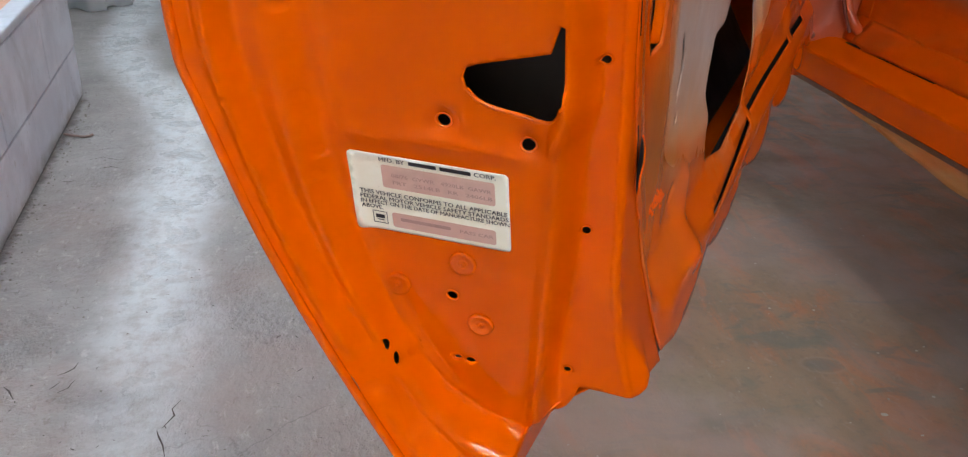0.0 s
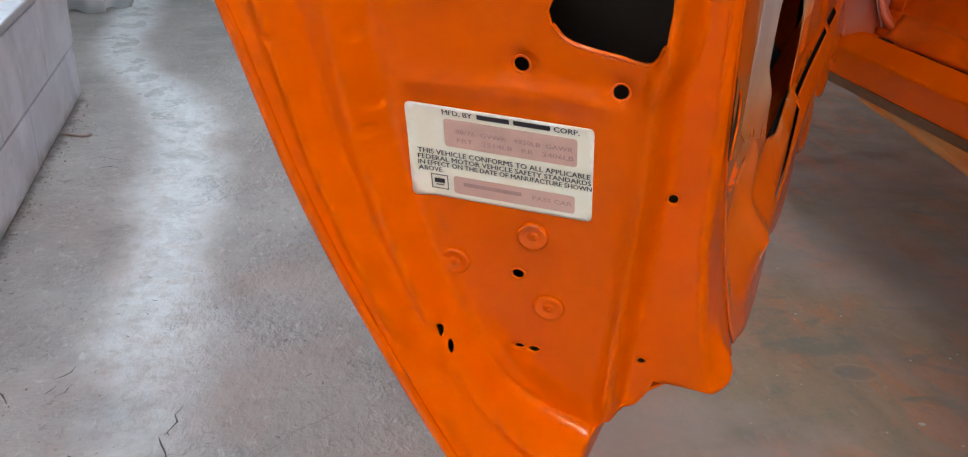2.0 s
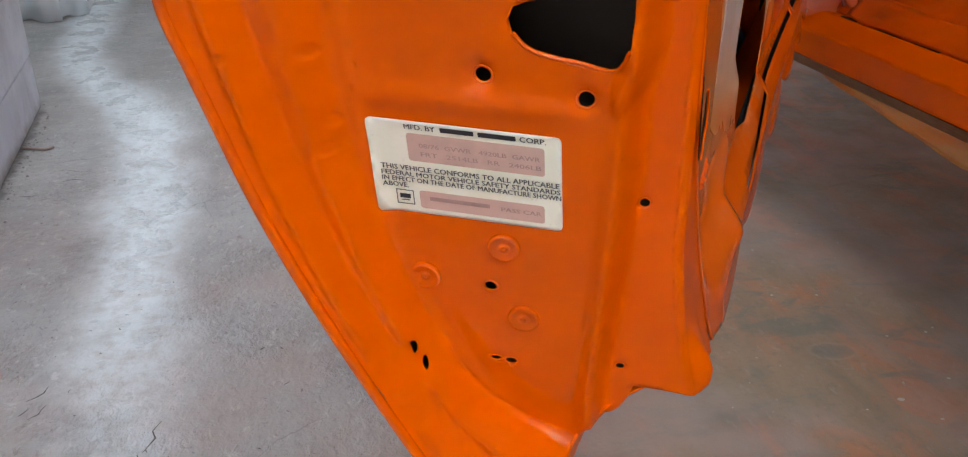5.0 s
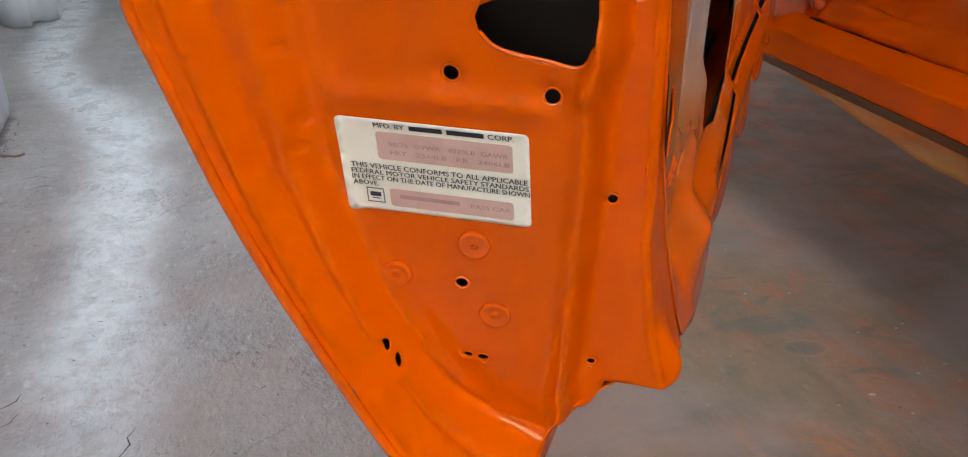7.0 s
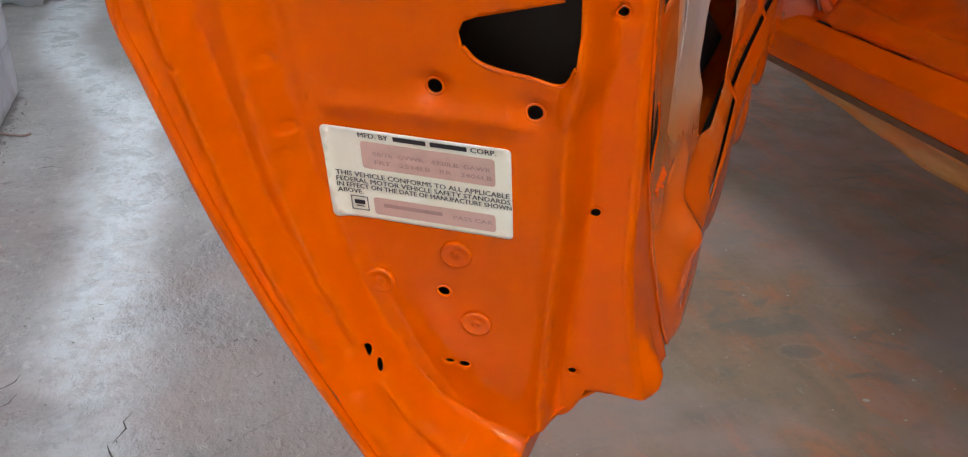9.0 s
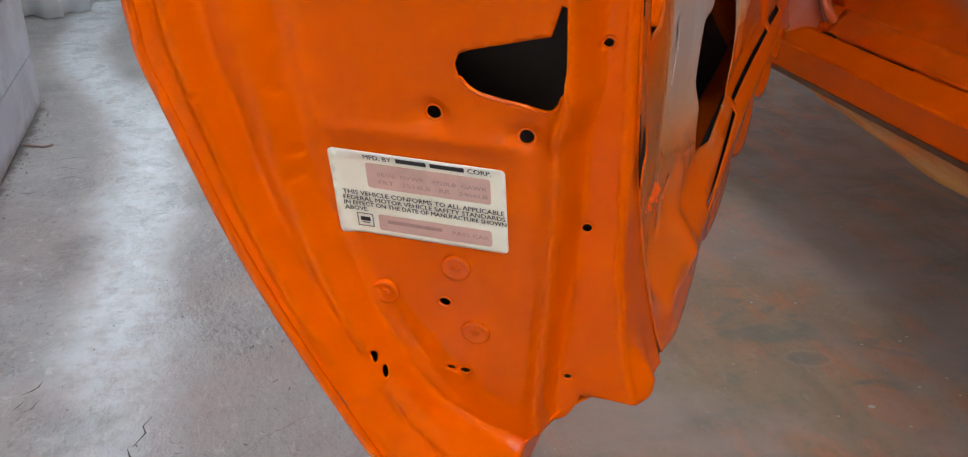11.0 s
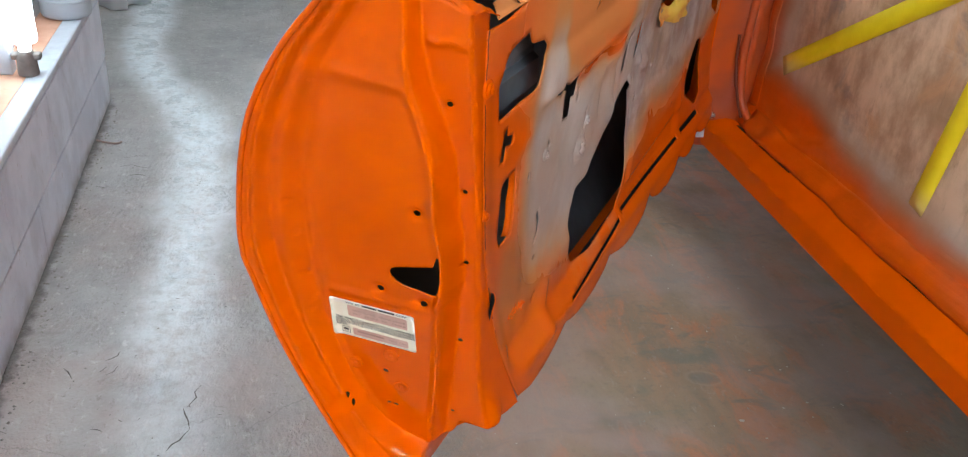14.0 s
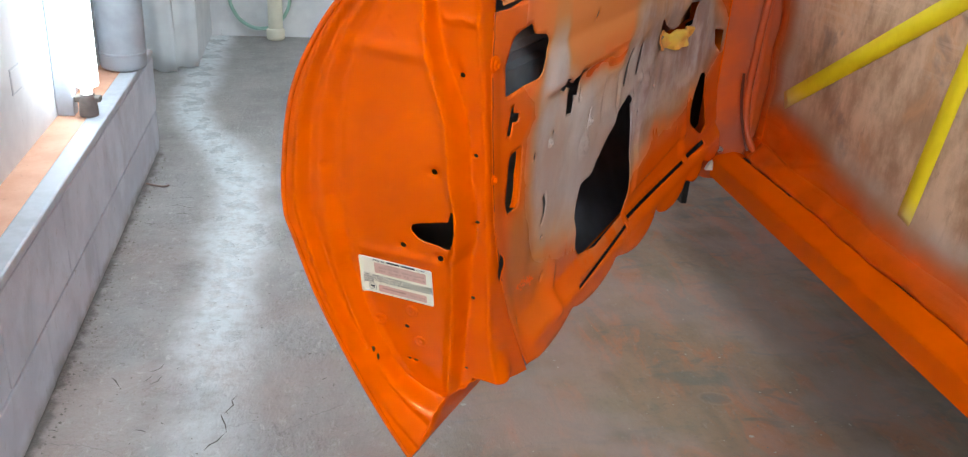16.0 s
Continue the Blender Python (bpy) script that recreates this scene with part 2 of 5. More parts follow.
def make_floor():
    n = Net("stained_concrete")
    x, y, z = n.xyz()
    base = n.mix(n.ramp(n.noise(2.2, 6, 0.6), 0.3, 0.7), (0.255, 0.256, 0.258), (0.355, 0.356, 0.354))
    base = n.mix(n.ramp(n.noise(14, 6, 0.65), 0.35, 0.7, 0, 0.35), base, (0.43, 0.43, 0.43))
    base = n.mix(n.ramp(n.noise(90, 3, 0.6), 0.52, 0.75, 0, 0.45), base, (0.20, 0.195, 0.19))
    # greyer and browner under the car, with orange dust
    right = n.ramp(n.math("ADD", x, n.math("MULTIPLY", n.math("SUBTRACT", n.noise(1.5, 3), 0.5), 0.6)), 0.0, 0.5)
    brown = n.mix(n.ramp(n.noise(5, 5, 0.6, (1.6, 0.7, 1), 0.6), 0.35, 0.65), (0.20, 0.142, 0.092), (0.275, 0.180, 0.112))
    brown = n.mix(n.ramp(n.noise(3.6, 6, 0.65, (2.2, 0.8, 1), 1.0), 0.48, 0.63, 0, 0.75), brown, (0.40, 0.15, 0.062))
    brown = n.mix(n.ramp(n.noise(6, 5, 0.6, (0.8, 1.8, 1), 0.8), 0.54, 0.66, 0, 0.65), brown, (0.115, 0.125, 0.105))
    brown = n.mix(n.ramp(n.noise(2.4, 5, 0.6, (1, 1, 1), 0.5), 0.5, 0.68, 0, 0.5), brown, (0.24, 0.225, 0.165))
    brown = n.mix(n.ramp(n.noise(60, 4, 0.6), 0.5, 0.75, 0, 0.35), brown, (0.1, 0.095, 0.09))
    base = n.mix(right, base, brown)
    # pits and scabs where the surface has worn through
    base = n.mix(n.math("MULTIPLY", n.ramp(n.noise(48, 5, 0.7, (1.5, 0.8, 1), 0.8), 0.59, 0.66, 0, 0.65), n.ramp(x, 0.2, 0.6, 1.0, 0.35)), base, (0.165, 0.15, 0.14))
    base = n.mix(n.math("MULTIPLY", n.ramp(n.noise(30, 6, 0.7, (1.6, 0.9, 1), 0.5), 0.56, 0.68, 0, 0.55), n.ramp(x, 0.0, 0.5, 1.0, 0.15)), base, (0.58, 0.58, 0.57))
    # shade of the grain bump's hollows put into the colour by the same noise
    hollow_shade = n.math("MULTIPLY", n.ramp(n.noise(62, 4, 0.6, (1.25, 0.8, 1)), 0.36, 0.48, 0.42, 0.0), n.math("MULTIPLY", n.ramp(x, 0.1, 0.55, 1.0, 0.2), n.ramp(n.noise(4, 4), 0.45, 0.62, 0.1, 1.0)))
    base = n.mix(hollow_shade, base, (0.22, 0.21, 0.20))
    # pinkish dust in the aisle
    pink = n.ramp(n.noise(2.6, 4, 0.55), 0.40, 0.62, 0.1, 0.7)
    base = n.mix(n.math("MULTIPLY", pink, n.ramp(y, 0.6, 3.6, 1.0, 0.1)), base, (0.345, 0.265, 0.243))
    # pale worn streak along the aisle with painted-in reflection, bending to the wall at its far end
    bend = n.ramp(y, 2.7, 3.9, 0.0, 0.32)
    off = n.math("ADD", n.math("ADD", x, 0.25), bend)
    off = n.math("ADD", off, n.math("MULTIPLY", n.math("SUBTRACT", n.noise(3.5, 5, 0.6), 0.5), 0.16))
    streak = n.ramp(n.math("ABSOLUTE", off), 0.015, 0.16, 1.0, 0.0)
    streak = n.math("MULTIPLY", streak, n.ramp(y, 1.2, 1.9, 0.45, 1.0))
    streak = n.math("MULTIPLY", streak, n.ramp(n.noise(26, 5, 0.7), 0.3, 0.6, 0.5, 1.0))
    # bluish-white reflection on the worn floor put into the streak's colour
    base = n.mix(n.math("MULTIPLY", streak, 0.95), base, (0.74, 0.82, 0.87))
    # darker band along the kerb, with an uneven edge
    kerb_band = n.math("ADD", x, n.math("MULTIPLY", n.noise(16, 4), 0.07))
    base = n.mix(n.math("MULTIPLY", n.ramp(kerb_band, -0.575, -0.55, 0.8, 0.0), n.ramp(y, 3.10, 3.2, 1.0, 0.0)), base, (0.08, 0.075, 0.07))
    # hairline cracks
    v = n.node("ShaderNodeTexVoronoi", feature="DISTANCE_TO_EDGE")
    v.inputs["Scale"].default_value = 1.25
    warp = n.node("ShaderNodeVectorMath", operation="ADD")
    wn = n.node("ShaderNodeTexNoise")
    wn.inputs["Scale"].default_value, wn.inputs["Detail"].default_value = 5, 5
    n.link(n.coords.outputs["Object"], wn.inputs["Vector"])
    sc = n.node("ShaderNodeVectorMath", operation="SCALE")
    sc.inputs["Scale"].default_value = 0.35
    n.link(wn.outputs["Color"], sc.inputs[0])
    n.link(n.coords.outputs["Object"], warp.inputs[0])
    n.link(sc.outputs[0], warp.inputs[1])
    n.link(warp.outputs[0], v.inputs["Vector"])
    crack = n.ramp(v.outputs["Distance"], 0.0, 0.004, 0.7, 0.0)
    crack = n.math("MULTIPLY", crack, n.ramp(n.noise(3, 2), 0.5, 0.6))
    crack = n.math("MULTIPLY", crack, n.ramp(x, 0.1, 0.3, 1.0, 0.0))
    base = n.mix(n.math("MULTIPLY", crack, 0.45), base, (0.06, 0.055, 0.05))
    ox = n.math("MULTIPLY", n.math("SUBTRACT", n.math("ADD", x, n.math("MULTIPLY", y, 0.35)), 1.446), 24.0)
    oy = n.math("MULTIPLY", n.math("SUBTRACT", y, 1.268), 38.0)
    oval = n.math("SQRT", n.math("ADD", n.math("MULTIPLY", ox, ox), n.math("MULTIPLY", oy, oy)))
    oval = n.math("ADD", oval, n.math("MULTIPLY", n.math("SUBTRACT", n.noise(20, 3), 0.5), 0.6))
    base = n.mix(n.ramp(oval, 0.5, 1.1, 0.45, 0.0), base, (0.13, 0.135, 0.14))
    base = n.mix(n.math("MULTIPLY", n.ramp(oval, 0.85, 1.0), n.ramp(oval, 1.0, 1.3, 0.08, 0.0)), base, (0.45, 0.42, 0.38))
    rough = n.math("SUBTRACT", n.ramp(n.noise(10, 5), 0.3, 0.7, 0.36, 0.58), n.math("MULTIPLY", streak, 0.2))
    lumps = n.ramp(x, 0.1, 0.55, 1.0, 0.1)
    patchy = n.math("MULTIPLY", lumps, n.ramp(n.noise(4, 4), 0.45, 0.62, 0.1, 1.0))
    patchy = n.math("MAXIMUM", patchy, n.math("MULTIPLY", lumps, n.ramp(y, 0.9, 1.5, 0.9, 0.0)))
    grain = n.ramp(n.noise(62, 4, 0.6, (1.25, 0.8, 1)), 0.36, 0.64)
    nb = n.bump(n.math("MULTIPLY", n.noise(22, 4, 0.6), lumps), 0.7, 0.010)
    nb = n.bump(n.math("MULTIPLY", grain, patchy), 0.85, 0.0036, nb)
    pits = n.ramp(n.noise(34, 5, 0.65, (1.4, 0.8, 1), 0.6), 0.56, 0.64, 1.0, 0.0)
    nb = n.bump(n.math("MULTIPLY", pits, lumps), 0.3, 0.003, nb)
    nb = n.bump(n.noise(150, 4, 0.6), 0.3, 0.002, nb)
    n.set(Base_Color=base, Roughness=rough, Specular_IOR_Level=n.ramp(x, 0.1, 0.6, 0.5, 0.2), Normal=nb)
    return n.mat


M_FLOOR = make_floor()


def make_block():
    n = Net("white_painted_block")
    c = n.mix(n.ramp(n.noise(6, 5, 0.6), 0.35, 0.7), (0.475, 0.52, 0.605), (0.60, 0.65, 0.73))
    c = n.mix(n.ramp(n.noise(45, 4, 0.6), 0.62, 0.75, 0, 0.5), c, (0.3, 0.29, 0.28))
    c = n.mix(n.ramp(n.noise(5, 5, 0.65, (1, 1.4, 0.8), 0.8), 0.5, 0.68, 0, 0.45), c, (0.36, 0.38, 0.43))
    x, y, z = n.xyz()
    # darker towards the foot of the kerb, with an uneven edge
    foot_tone = n.ramp(n.math("ADD", z, n.math("MULTIPLY", n.noise(12, 5), 0.09)), 0.03, 0.10, 0.75, 0.0)
    c = n.mix(foot_tone, c, (0.20, 0.185, 0.17))
    n.set(Base_Color=c, Roughness=0.7, Normal=n.bump(n.noise(70, 5, 0.7), 0.4, 0.004))
    return n.mat


def make_ledge():
    n = Net("orange_dusted_ledge")
    c = n.mix(n.ramp(n.noise(9, 5), 0.3, 0.7), (0.62, 0.33, 0.22), (0.72, 0.43, 0.31))
    c = n.mix(n.ramp(n.noise(60, 4), 0.6, 0.75, 0, 0.4), c, (0.4, 0.22, 0.16))
    n.set(Base_Color=c, Roughness=0.75, Normal=n.bump(n.noise(80, 4), 0.2, 0.003))
    return n.mat


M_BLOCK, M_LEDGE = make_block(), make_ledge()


def overspray(n):
    """soft masks for orange overspray and the dry mist beyond it, along sill and pillar"""
    x, y, z = n.xyz()
    wob = n.math("MULTIPLY", n.math("SUBTRACT", n.noise(5, 2), 0.5), 0.05)
    zz = n.math("SUBTRACT", n.math("ADD", z, wob), n.ramp(y, 0.95, 1.45, 0.0, 0.07))
    yy = n.math("ADD", y, wob)
    edge = n.math("MAXIMUM", n.ramp(zz, 0.585, 0.655, 1.0, 0.0), n.ramp(yy, 1.49, 1.58, 0.0, 1.0))
    mist = n.math("MAXIMUM", n.ramp(zz, 0.635, 0.705, 1.0, 0.0), n.ramp(yy, 1.41, 1.51, 0.0, 1.0))
    brown = n.math("MAXIMUM", n.ramp(zz, 0.61, 0.68, 1.0, 0.0), n.ramp(yy, 1.45, 1.54, 0.0, 1.0))
    return edge, brown, mist


def make_film():
    """masking film across the door opening: brown, wrinkled, orange overspray along sill and pillar"""
    n = Net("masking_film")
    x, y, z = n.xyz()
    c = n.mix(n.ramp(n.noise(7, 6, 0.65, (1, 1.3, 0.8)), 0.35, 0.65), (0.38, 0.225, 0.135), (0.70, 0.49, 0.34))
    c = n.mix(n.ramp(n.noise(5, 6, 0.65, (1, 1, 1), 0.6), 0.52, 0.66, 0, 0.7), c, (0.60, 0.32, 0.165))
    c = n.mix(n.ramp(n.noise(9, 5, 0.6, (1, 1, 0.7), 0.5), 0.58, 0.70, 0, 0.6), c, (0.20, 0.17, 0.155))
    c = n.mix(n.ramp(n.noise(40, 5, 0.7, (1, 1.2, 0.25)), 0.58, 0.72, 0, 0.35), c, (0.18, 0.10, 0.06))
    # light on the upper wrinkles put into the colour as pale streaks
    top = n.ramp(z, 0.86, 1.02)
    c = n.mix(n.math("MULTIPLY", top, n.ramp(n.noise(30, 5, 0.6, (1, 0.12, 2.0), 0.4), 0.52, 0.66, 0, 0.6)), c, (0.66, 0.46, 0.33))
    edge, brown, mist = overspray(n)
    c = n.mix(n.math("MULTIPLY", mist, 0.85), c, n.mix(n.ramp(n.noise(8, 4), 0.4, 0.6), (0.50, 0.38, 0.28), (0.58, 0.53, 0.48)))
    c = n.mix(n.math("MULTIPLY", brown, 0.85), c, (0.34, 0.13, 0.04))
    c = n.mix(edge, c, n.mix(n.ramp(n.noise(9, 3), 0.3, 0.7), (0.55, 0.075, 0.001), ORANGE_DEEP))
    nb = n.bump(n.noise(22, 4, 0.6, (1, 0.15, 2.5), 0.3), 0.35, 0.006)
    nb = n.bump(n.noise(16, 5, 0.6), 0.25, 0.006, nb)
    n.set(Base_Color=c, Roughness=0.36, Specular_IOR_Level=0.3, Normal=nb)
    return n.mat


def make_tape():
    n = Net("yellow_masking_tape")
    c = n.mix(n.ramp(n.noise(30, 4), 0.3, 0.7), (0.86, 0.68, 0.012), (0.92, 0.74, 0.02))
    edge, brown, mist = overspray(n)
    c = n.mix(n.math("MULTIPLY", mist, 0.75), c, (0.55, 0.44, 0.28))
    n.set(Base_Color=c, Roughness=0.5, Normal=n.bump(n.noise(160, 3, 0.6, (1, 0.4, 1)), 0.15, 0.001))
    return n.mat


M_TAPE = make_tape()
M_FILM = make_film()


# ---- mesh helpers ----
def ob_from(name, verts, faces, mat, parent=None, label="", smooth=True, thick=0.0):
    me = bpy.data.meshes.new(name)
    me.from_pydata([tuple(v) for v in verts], [], faces)
    me.update()
    if smooth:
        me.polygons.foreach_set("use_smooth", [True] * len(me.polygons))
    me.materials.append(mat)
    ob = new(name, me)
    if parent is not None:
        ob.parent = parent
    if label:
        ob["label"] = label
    if thick:
        sol = ob.modifiers.new("thickness", "SOLIDIFY")
        sol.thickness, sol.offset = thick, -1
    return ob


def part(name, bm, mat, parent=None, label="", smooth=False):
    me = bpy.data.meshes.new(name)
    bm.to_mesh(me)
    bm.free()
    if smooth:
        me.polygons.foreach_set("use_smooth", [True] * len(me.polygons))
    me.materials.append(mat)
    ob = new(name, me)
    if parent is not None:
        ob.parent = parent
    if label:
        ob["label"] = label
    return ob


def box_bm(x0, x1, y0, y1, z0, z1, bevel=0.004, seg=2):
    bm = bmesh.new()
    bmesh.ops.create_cube(bm, size=1, matrix=Matrix.Translation(((x0 + x1) / 2, (y0 + y1) / 2, (z0 + z1) / 2)) @ Matrix.Diagonal((x1 - x0, y1 - y0, z1 - z0, 1)))
    if bevel:
        bmesh.ops.bevel(bm, geom=bm.edges[:], offset=bevel, segments=seg, affect="EDGES", profile=0.5)
    return bm


def lathe(profile, seg=24, m=Matrix()):
    """closed turned shape from (radius, height) pairs"""
    bm = bmesh.new()
    rings = []
    for r, h in profile:
        rings.append([bm.verts.new(m @ Vector((r * math.cos(2 * math.pi * i / seg), r * math.sin(2 * math.pi * i / seg), h))) for i in range(seg)])
    for a, b in zip(rings, rings[1:]):
        for i in range(seg):
            bm.faces.new((a[i], a[(i + 1) % seg], b[(i + 1) % seg], b[i]))
    bm.faces.new(rings[0][::-1])
    bm.faces.new(rings[-1])
    return bm


def tube_ob(name, pts, radius, mat, parent=None, label="", cyclic=False, flat=1.0):
    cu = bpy.data.curves.new(name, "CURVE")
    cu.dimensions, cu.bevel_depth, cu.bevel_resolution, cu.use_fill_caps = "3D", radius, 3, True
    sp = cu.splines.new("BEZIER")
    sp.bezier_points.add(len(pts) - 1)
    for p, co in zip(sp.bezier_points, pts):
        p.co, p.handle_left_type, p.handle_right_type = co, "AUTO", "AUTO"
    sp.use_cyclic_u = cyclic
    tmp = new(name, cu)
    me = bpy.data.meshes.new_from_object(tmp.evaluated_get(bpy.context.evaluated_depsgraph_get()))
    bpy.data.objects.remove(tmp)
    me.materials.clear()
    me.materials.append(mat)
    me.polygons.foreach_set("use_smooth", [True] * len(me.polygons))
    ob = new(name, me)
    if parent is not None:
        ob.parent = parent
    if label:
        ob["label"] = label
    return ob


def inside(poly, p):
    x, y = p[:, 0], p[:, 1]
    hit = np.zeros(len(p), bool)
    for (x0, y0), (x1, y1) in zip(poly, np.roll(poly, -1, 0)):
        cross = (y0 > y) != (y1 > y)
        with np.errstate(divide="ignore", invalid="ignore"):
            hit ^= cross & (x < (x1 - x0) * (y - y0) / (y1 - y0) + x0)
    return hit


def resample(poly, step):
    out = []
    for a, b in zip(poly, poly[1:] + poly[:1]):
        k = max(1, int(round(math.dist(a, b) / step)))
        out += [(a[0] + (b[0] - a[0]) * i / k, a[1] + (b[1] - a[1]) * i / k) for i in range(k)]
    return out


def rounded(poly, r, n=4):
    """polygon with its corners rounded"""
    out = []
    for i, p in enumerate(poly):
        a, b = Vector(poly[i - 1]), Vector(poly[(i + 1) % len(poly)])
        p = Vector(p)
        da, db = (a - p), (b - p)
        ra, rb = min(r, da.length * 0.45), min(r, db.length * 0.45)
        p0, p1 = p + da.normalized() * ra, p + db.normalized() * rb
        for k in range(n + 1):
            t = k / n
            q = p0 * (1 - t) ** 2 + p * 2 * t * (1 - t) + p1 * t ** 2
            out.append((q.x, q.y))
    return out


def ellipse(cx, cy, rx, ry, n=14, turn=0.0):
    c, s = math.cos(turn), math.sin(turn)
    return [(cx + rx * math.cos(a) * c - ry * math.sin(a) * s, cy + rx * math.cos(a) * s + ry * math.sin(a) * c) for a in (2 * math.pi * i / n for i in range(n))]


def sheet(outline, holes, step, fn, hole_step=0.006, lines=()):
    """a stamped sheet: a plane outline with holes, meshed evenly and pressed to shape by fn"""
    loops = [resample(list(outline), step)] + [resample(list(h), hole_step) for h in holes]
    verts, edges = [], []
    for lp in loops:
        k = len(verts)
        verts += lp
        edges += [(k + i, k + (i + 1) % len(lp)) for i in range(len(lp))]
    for ln in lines:
        k = len(verts)
        verts += ln
        edges += [(k + i, k + i + 1) for i in range(len(ln) - 1)]
    border = np.array(verts)
    polys = [np.array(lp) for lp in loops]
    lo, hi = polys[0].min(0), polys[0].max(0)
    gx, gy = np.meshgrid(np.arange(lo[0], hi[0], step), np.arange(lo[1], hi[1], step))
    grid = np.c_[gx.ravel() + 0.37 * step, gy.ravel() + 0.41 * step]
    grid[:, 0] += (np.arange(len(grid)) // gx.shape[1] % 2) * step * 0.5
    keep = inside(polys[0], grid)
    for h in polys[1:]:
        keep &= ~inside(h, grid)
    grid = grid[keep]
    near = np.array([np.min(np.hypot(*(border - g).T)) for g in grid])
    grid = grid[near > step * 0.45]
    pts = [Vector(p) for p in verts] + [Vector(p) for p in grid.tolist()]
    v2, _, f2, *_ = mathutils_geometry.delaunay_2d_cdt(pts, edges, [], 0, 1e-7)
    v2 = np.array([(v.x, v.y) for v in v2])
    f2 = np.array([f for f in f2 if len(f) == 3])
    mid = v2[f2].mean(1)
    ok = inside(polys[0], mid)
    for h in polys[1:]:
        ok &= ~inside(h, mid)
    return [fn(a, b) for a, b in v2], [tuple(int(i) for i in f) for f in f2[ok]]


def smooth(t):
    t = min(1.0, max(0.0, t))
    return t * t * (3 - 2 * t)


def lut(rows):
    xs, ys = zip(*rows)
    return lambda q: float(np.interp(q, xs, ys))


def bell(d, r):
    return math.exp(-(d / r) ** 2)


# ---- the room ----
WALL_X = -0.612


def flat_structure(name, bm, mat, label, category):
    return tagged(part(name, bm, mat), label, category, kind="structure")


floor_bm = bmesh.new()
bmesh.ops.create_grid(floor_bm, x_segments=40, y_segments=60, size=1, matrix=Matrix.Translation((1.7, 1.2, 0)) @ Matrix.Diagonal((2.6, 4.3, 1, 1)))
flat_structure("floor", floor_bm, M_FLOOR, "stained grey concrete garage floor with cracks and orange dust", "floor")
flat_structure("wall_left", box_bm(-0.90, -0.755, -3.1, 3.17, 0.0, CEIL, 0), M_WHITEWALL, "white painted spray booth side wall above the kerb", "wall")
flat_structure("wall_left_recess", box_bm(-1.05, -0.90, 3.17, 5.45, 0.0, CEIL, 0), M_WHITEWALL, "white painted wall beyond the kerb", "wall")
flat_structure("wall_far", box_bm(-1.05, 4.3, 5.30, 5.45, 0.0, CEIL, 0), M_WHITEWALL, "white painted far wall of the garage", "wall")
# unseen walls and ceiling close the room, dark to shape the paint's reflections
flat_structure("wall_right", box_bm(4.15, 4.3, -3.1, 5.30, 0.0, CEIL, 0), M_DULLWALL, "unseen closing wall beyond the car, dull grey for deeper reflections", "wall")
flat_structure("wall_behind", box_bm(-0.90, 4.3, -3.25, -3.1, 0.0, CEIL, 0), M_DULLWALL, "unseen closing wall behind the aisle, dull grey for deeper reflections", "wall")
flat_structure("ceiling", box_bm(-1.05, 4.3, -3.25, 5.45, CEIL, CEIL + 0.1, 0), M_CEIL, "unseen closing ceiling, dark for deeper reflections", "ceiling")

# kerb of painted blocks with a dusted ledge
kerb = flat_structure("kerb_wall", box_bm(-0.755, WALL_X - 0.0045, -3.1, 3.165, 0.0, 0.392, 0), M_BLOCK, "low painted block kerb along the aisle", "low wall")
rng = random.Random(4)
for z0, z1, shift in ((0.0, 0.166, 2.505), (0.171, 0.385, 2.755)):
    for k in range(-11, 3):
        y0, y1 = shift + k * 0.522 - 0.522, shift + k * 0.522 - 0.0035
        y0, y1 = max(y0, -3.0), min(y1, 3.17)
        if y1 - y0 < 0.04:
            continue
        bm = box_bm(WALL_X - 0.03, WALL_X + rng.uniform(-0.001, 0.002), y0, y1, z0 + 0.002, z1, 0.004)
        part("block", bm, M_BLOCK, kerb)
part("kerb_cap", box_bm(-0.668, WALL_X + 0.003, -3.1, 3.17, 0.388, 0.414, 0.006), M_FRAME, kerb, "grey painted cap strip")
part("ledge", box_bm(-0.755, -0.668, -3.1, 3.165, 0.388, 0.411, 0.002), M_LEDGE, kerb, "ledge covered in orange paint dust")


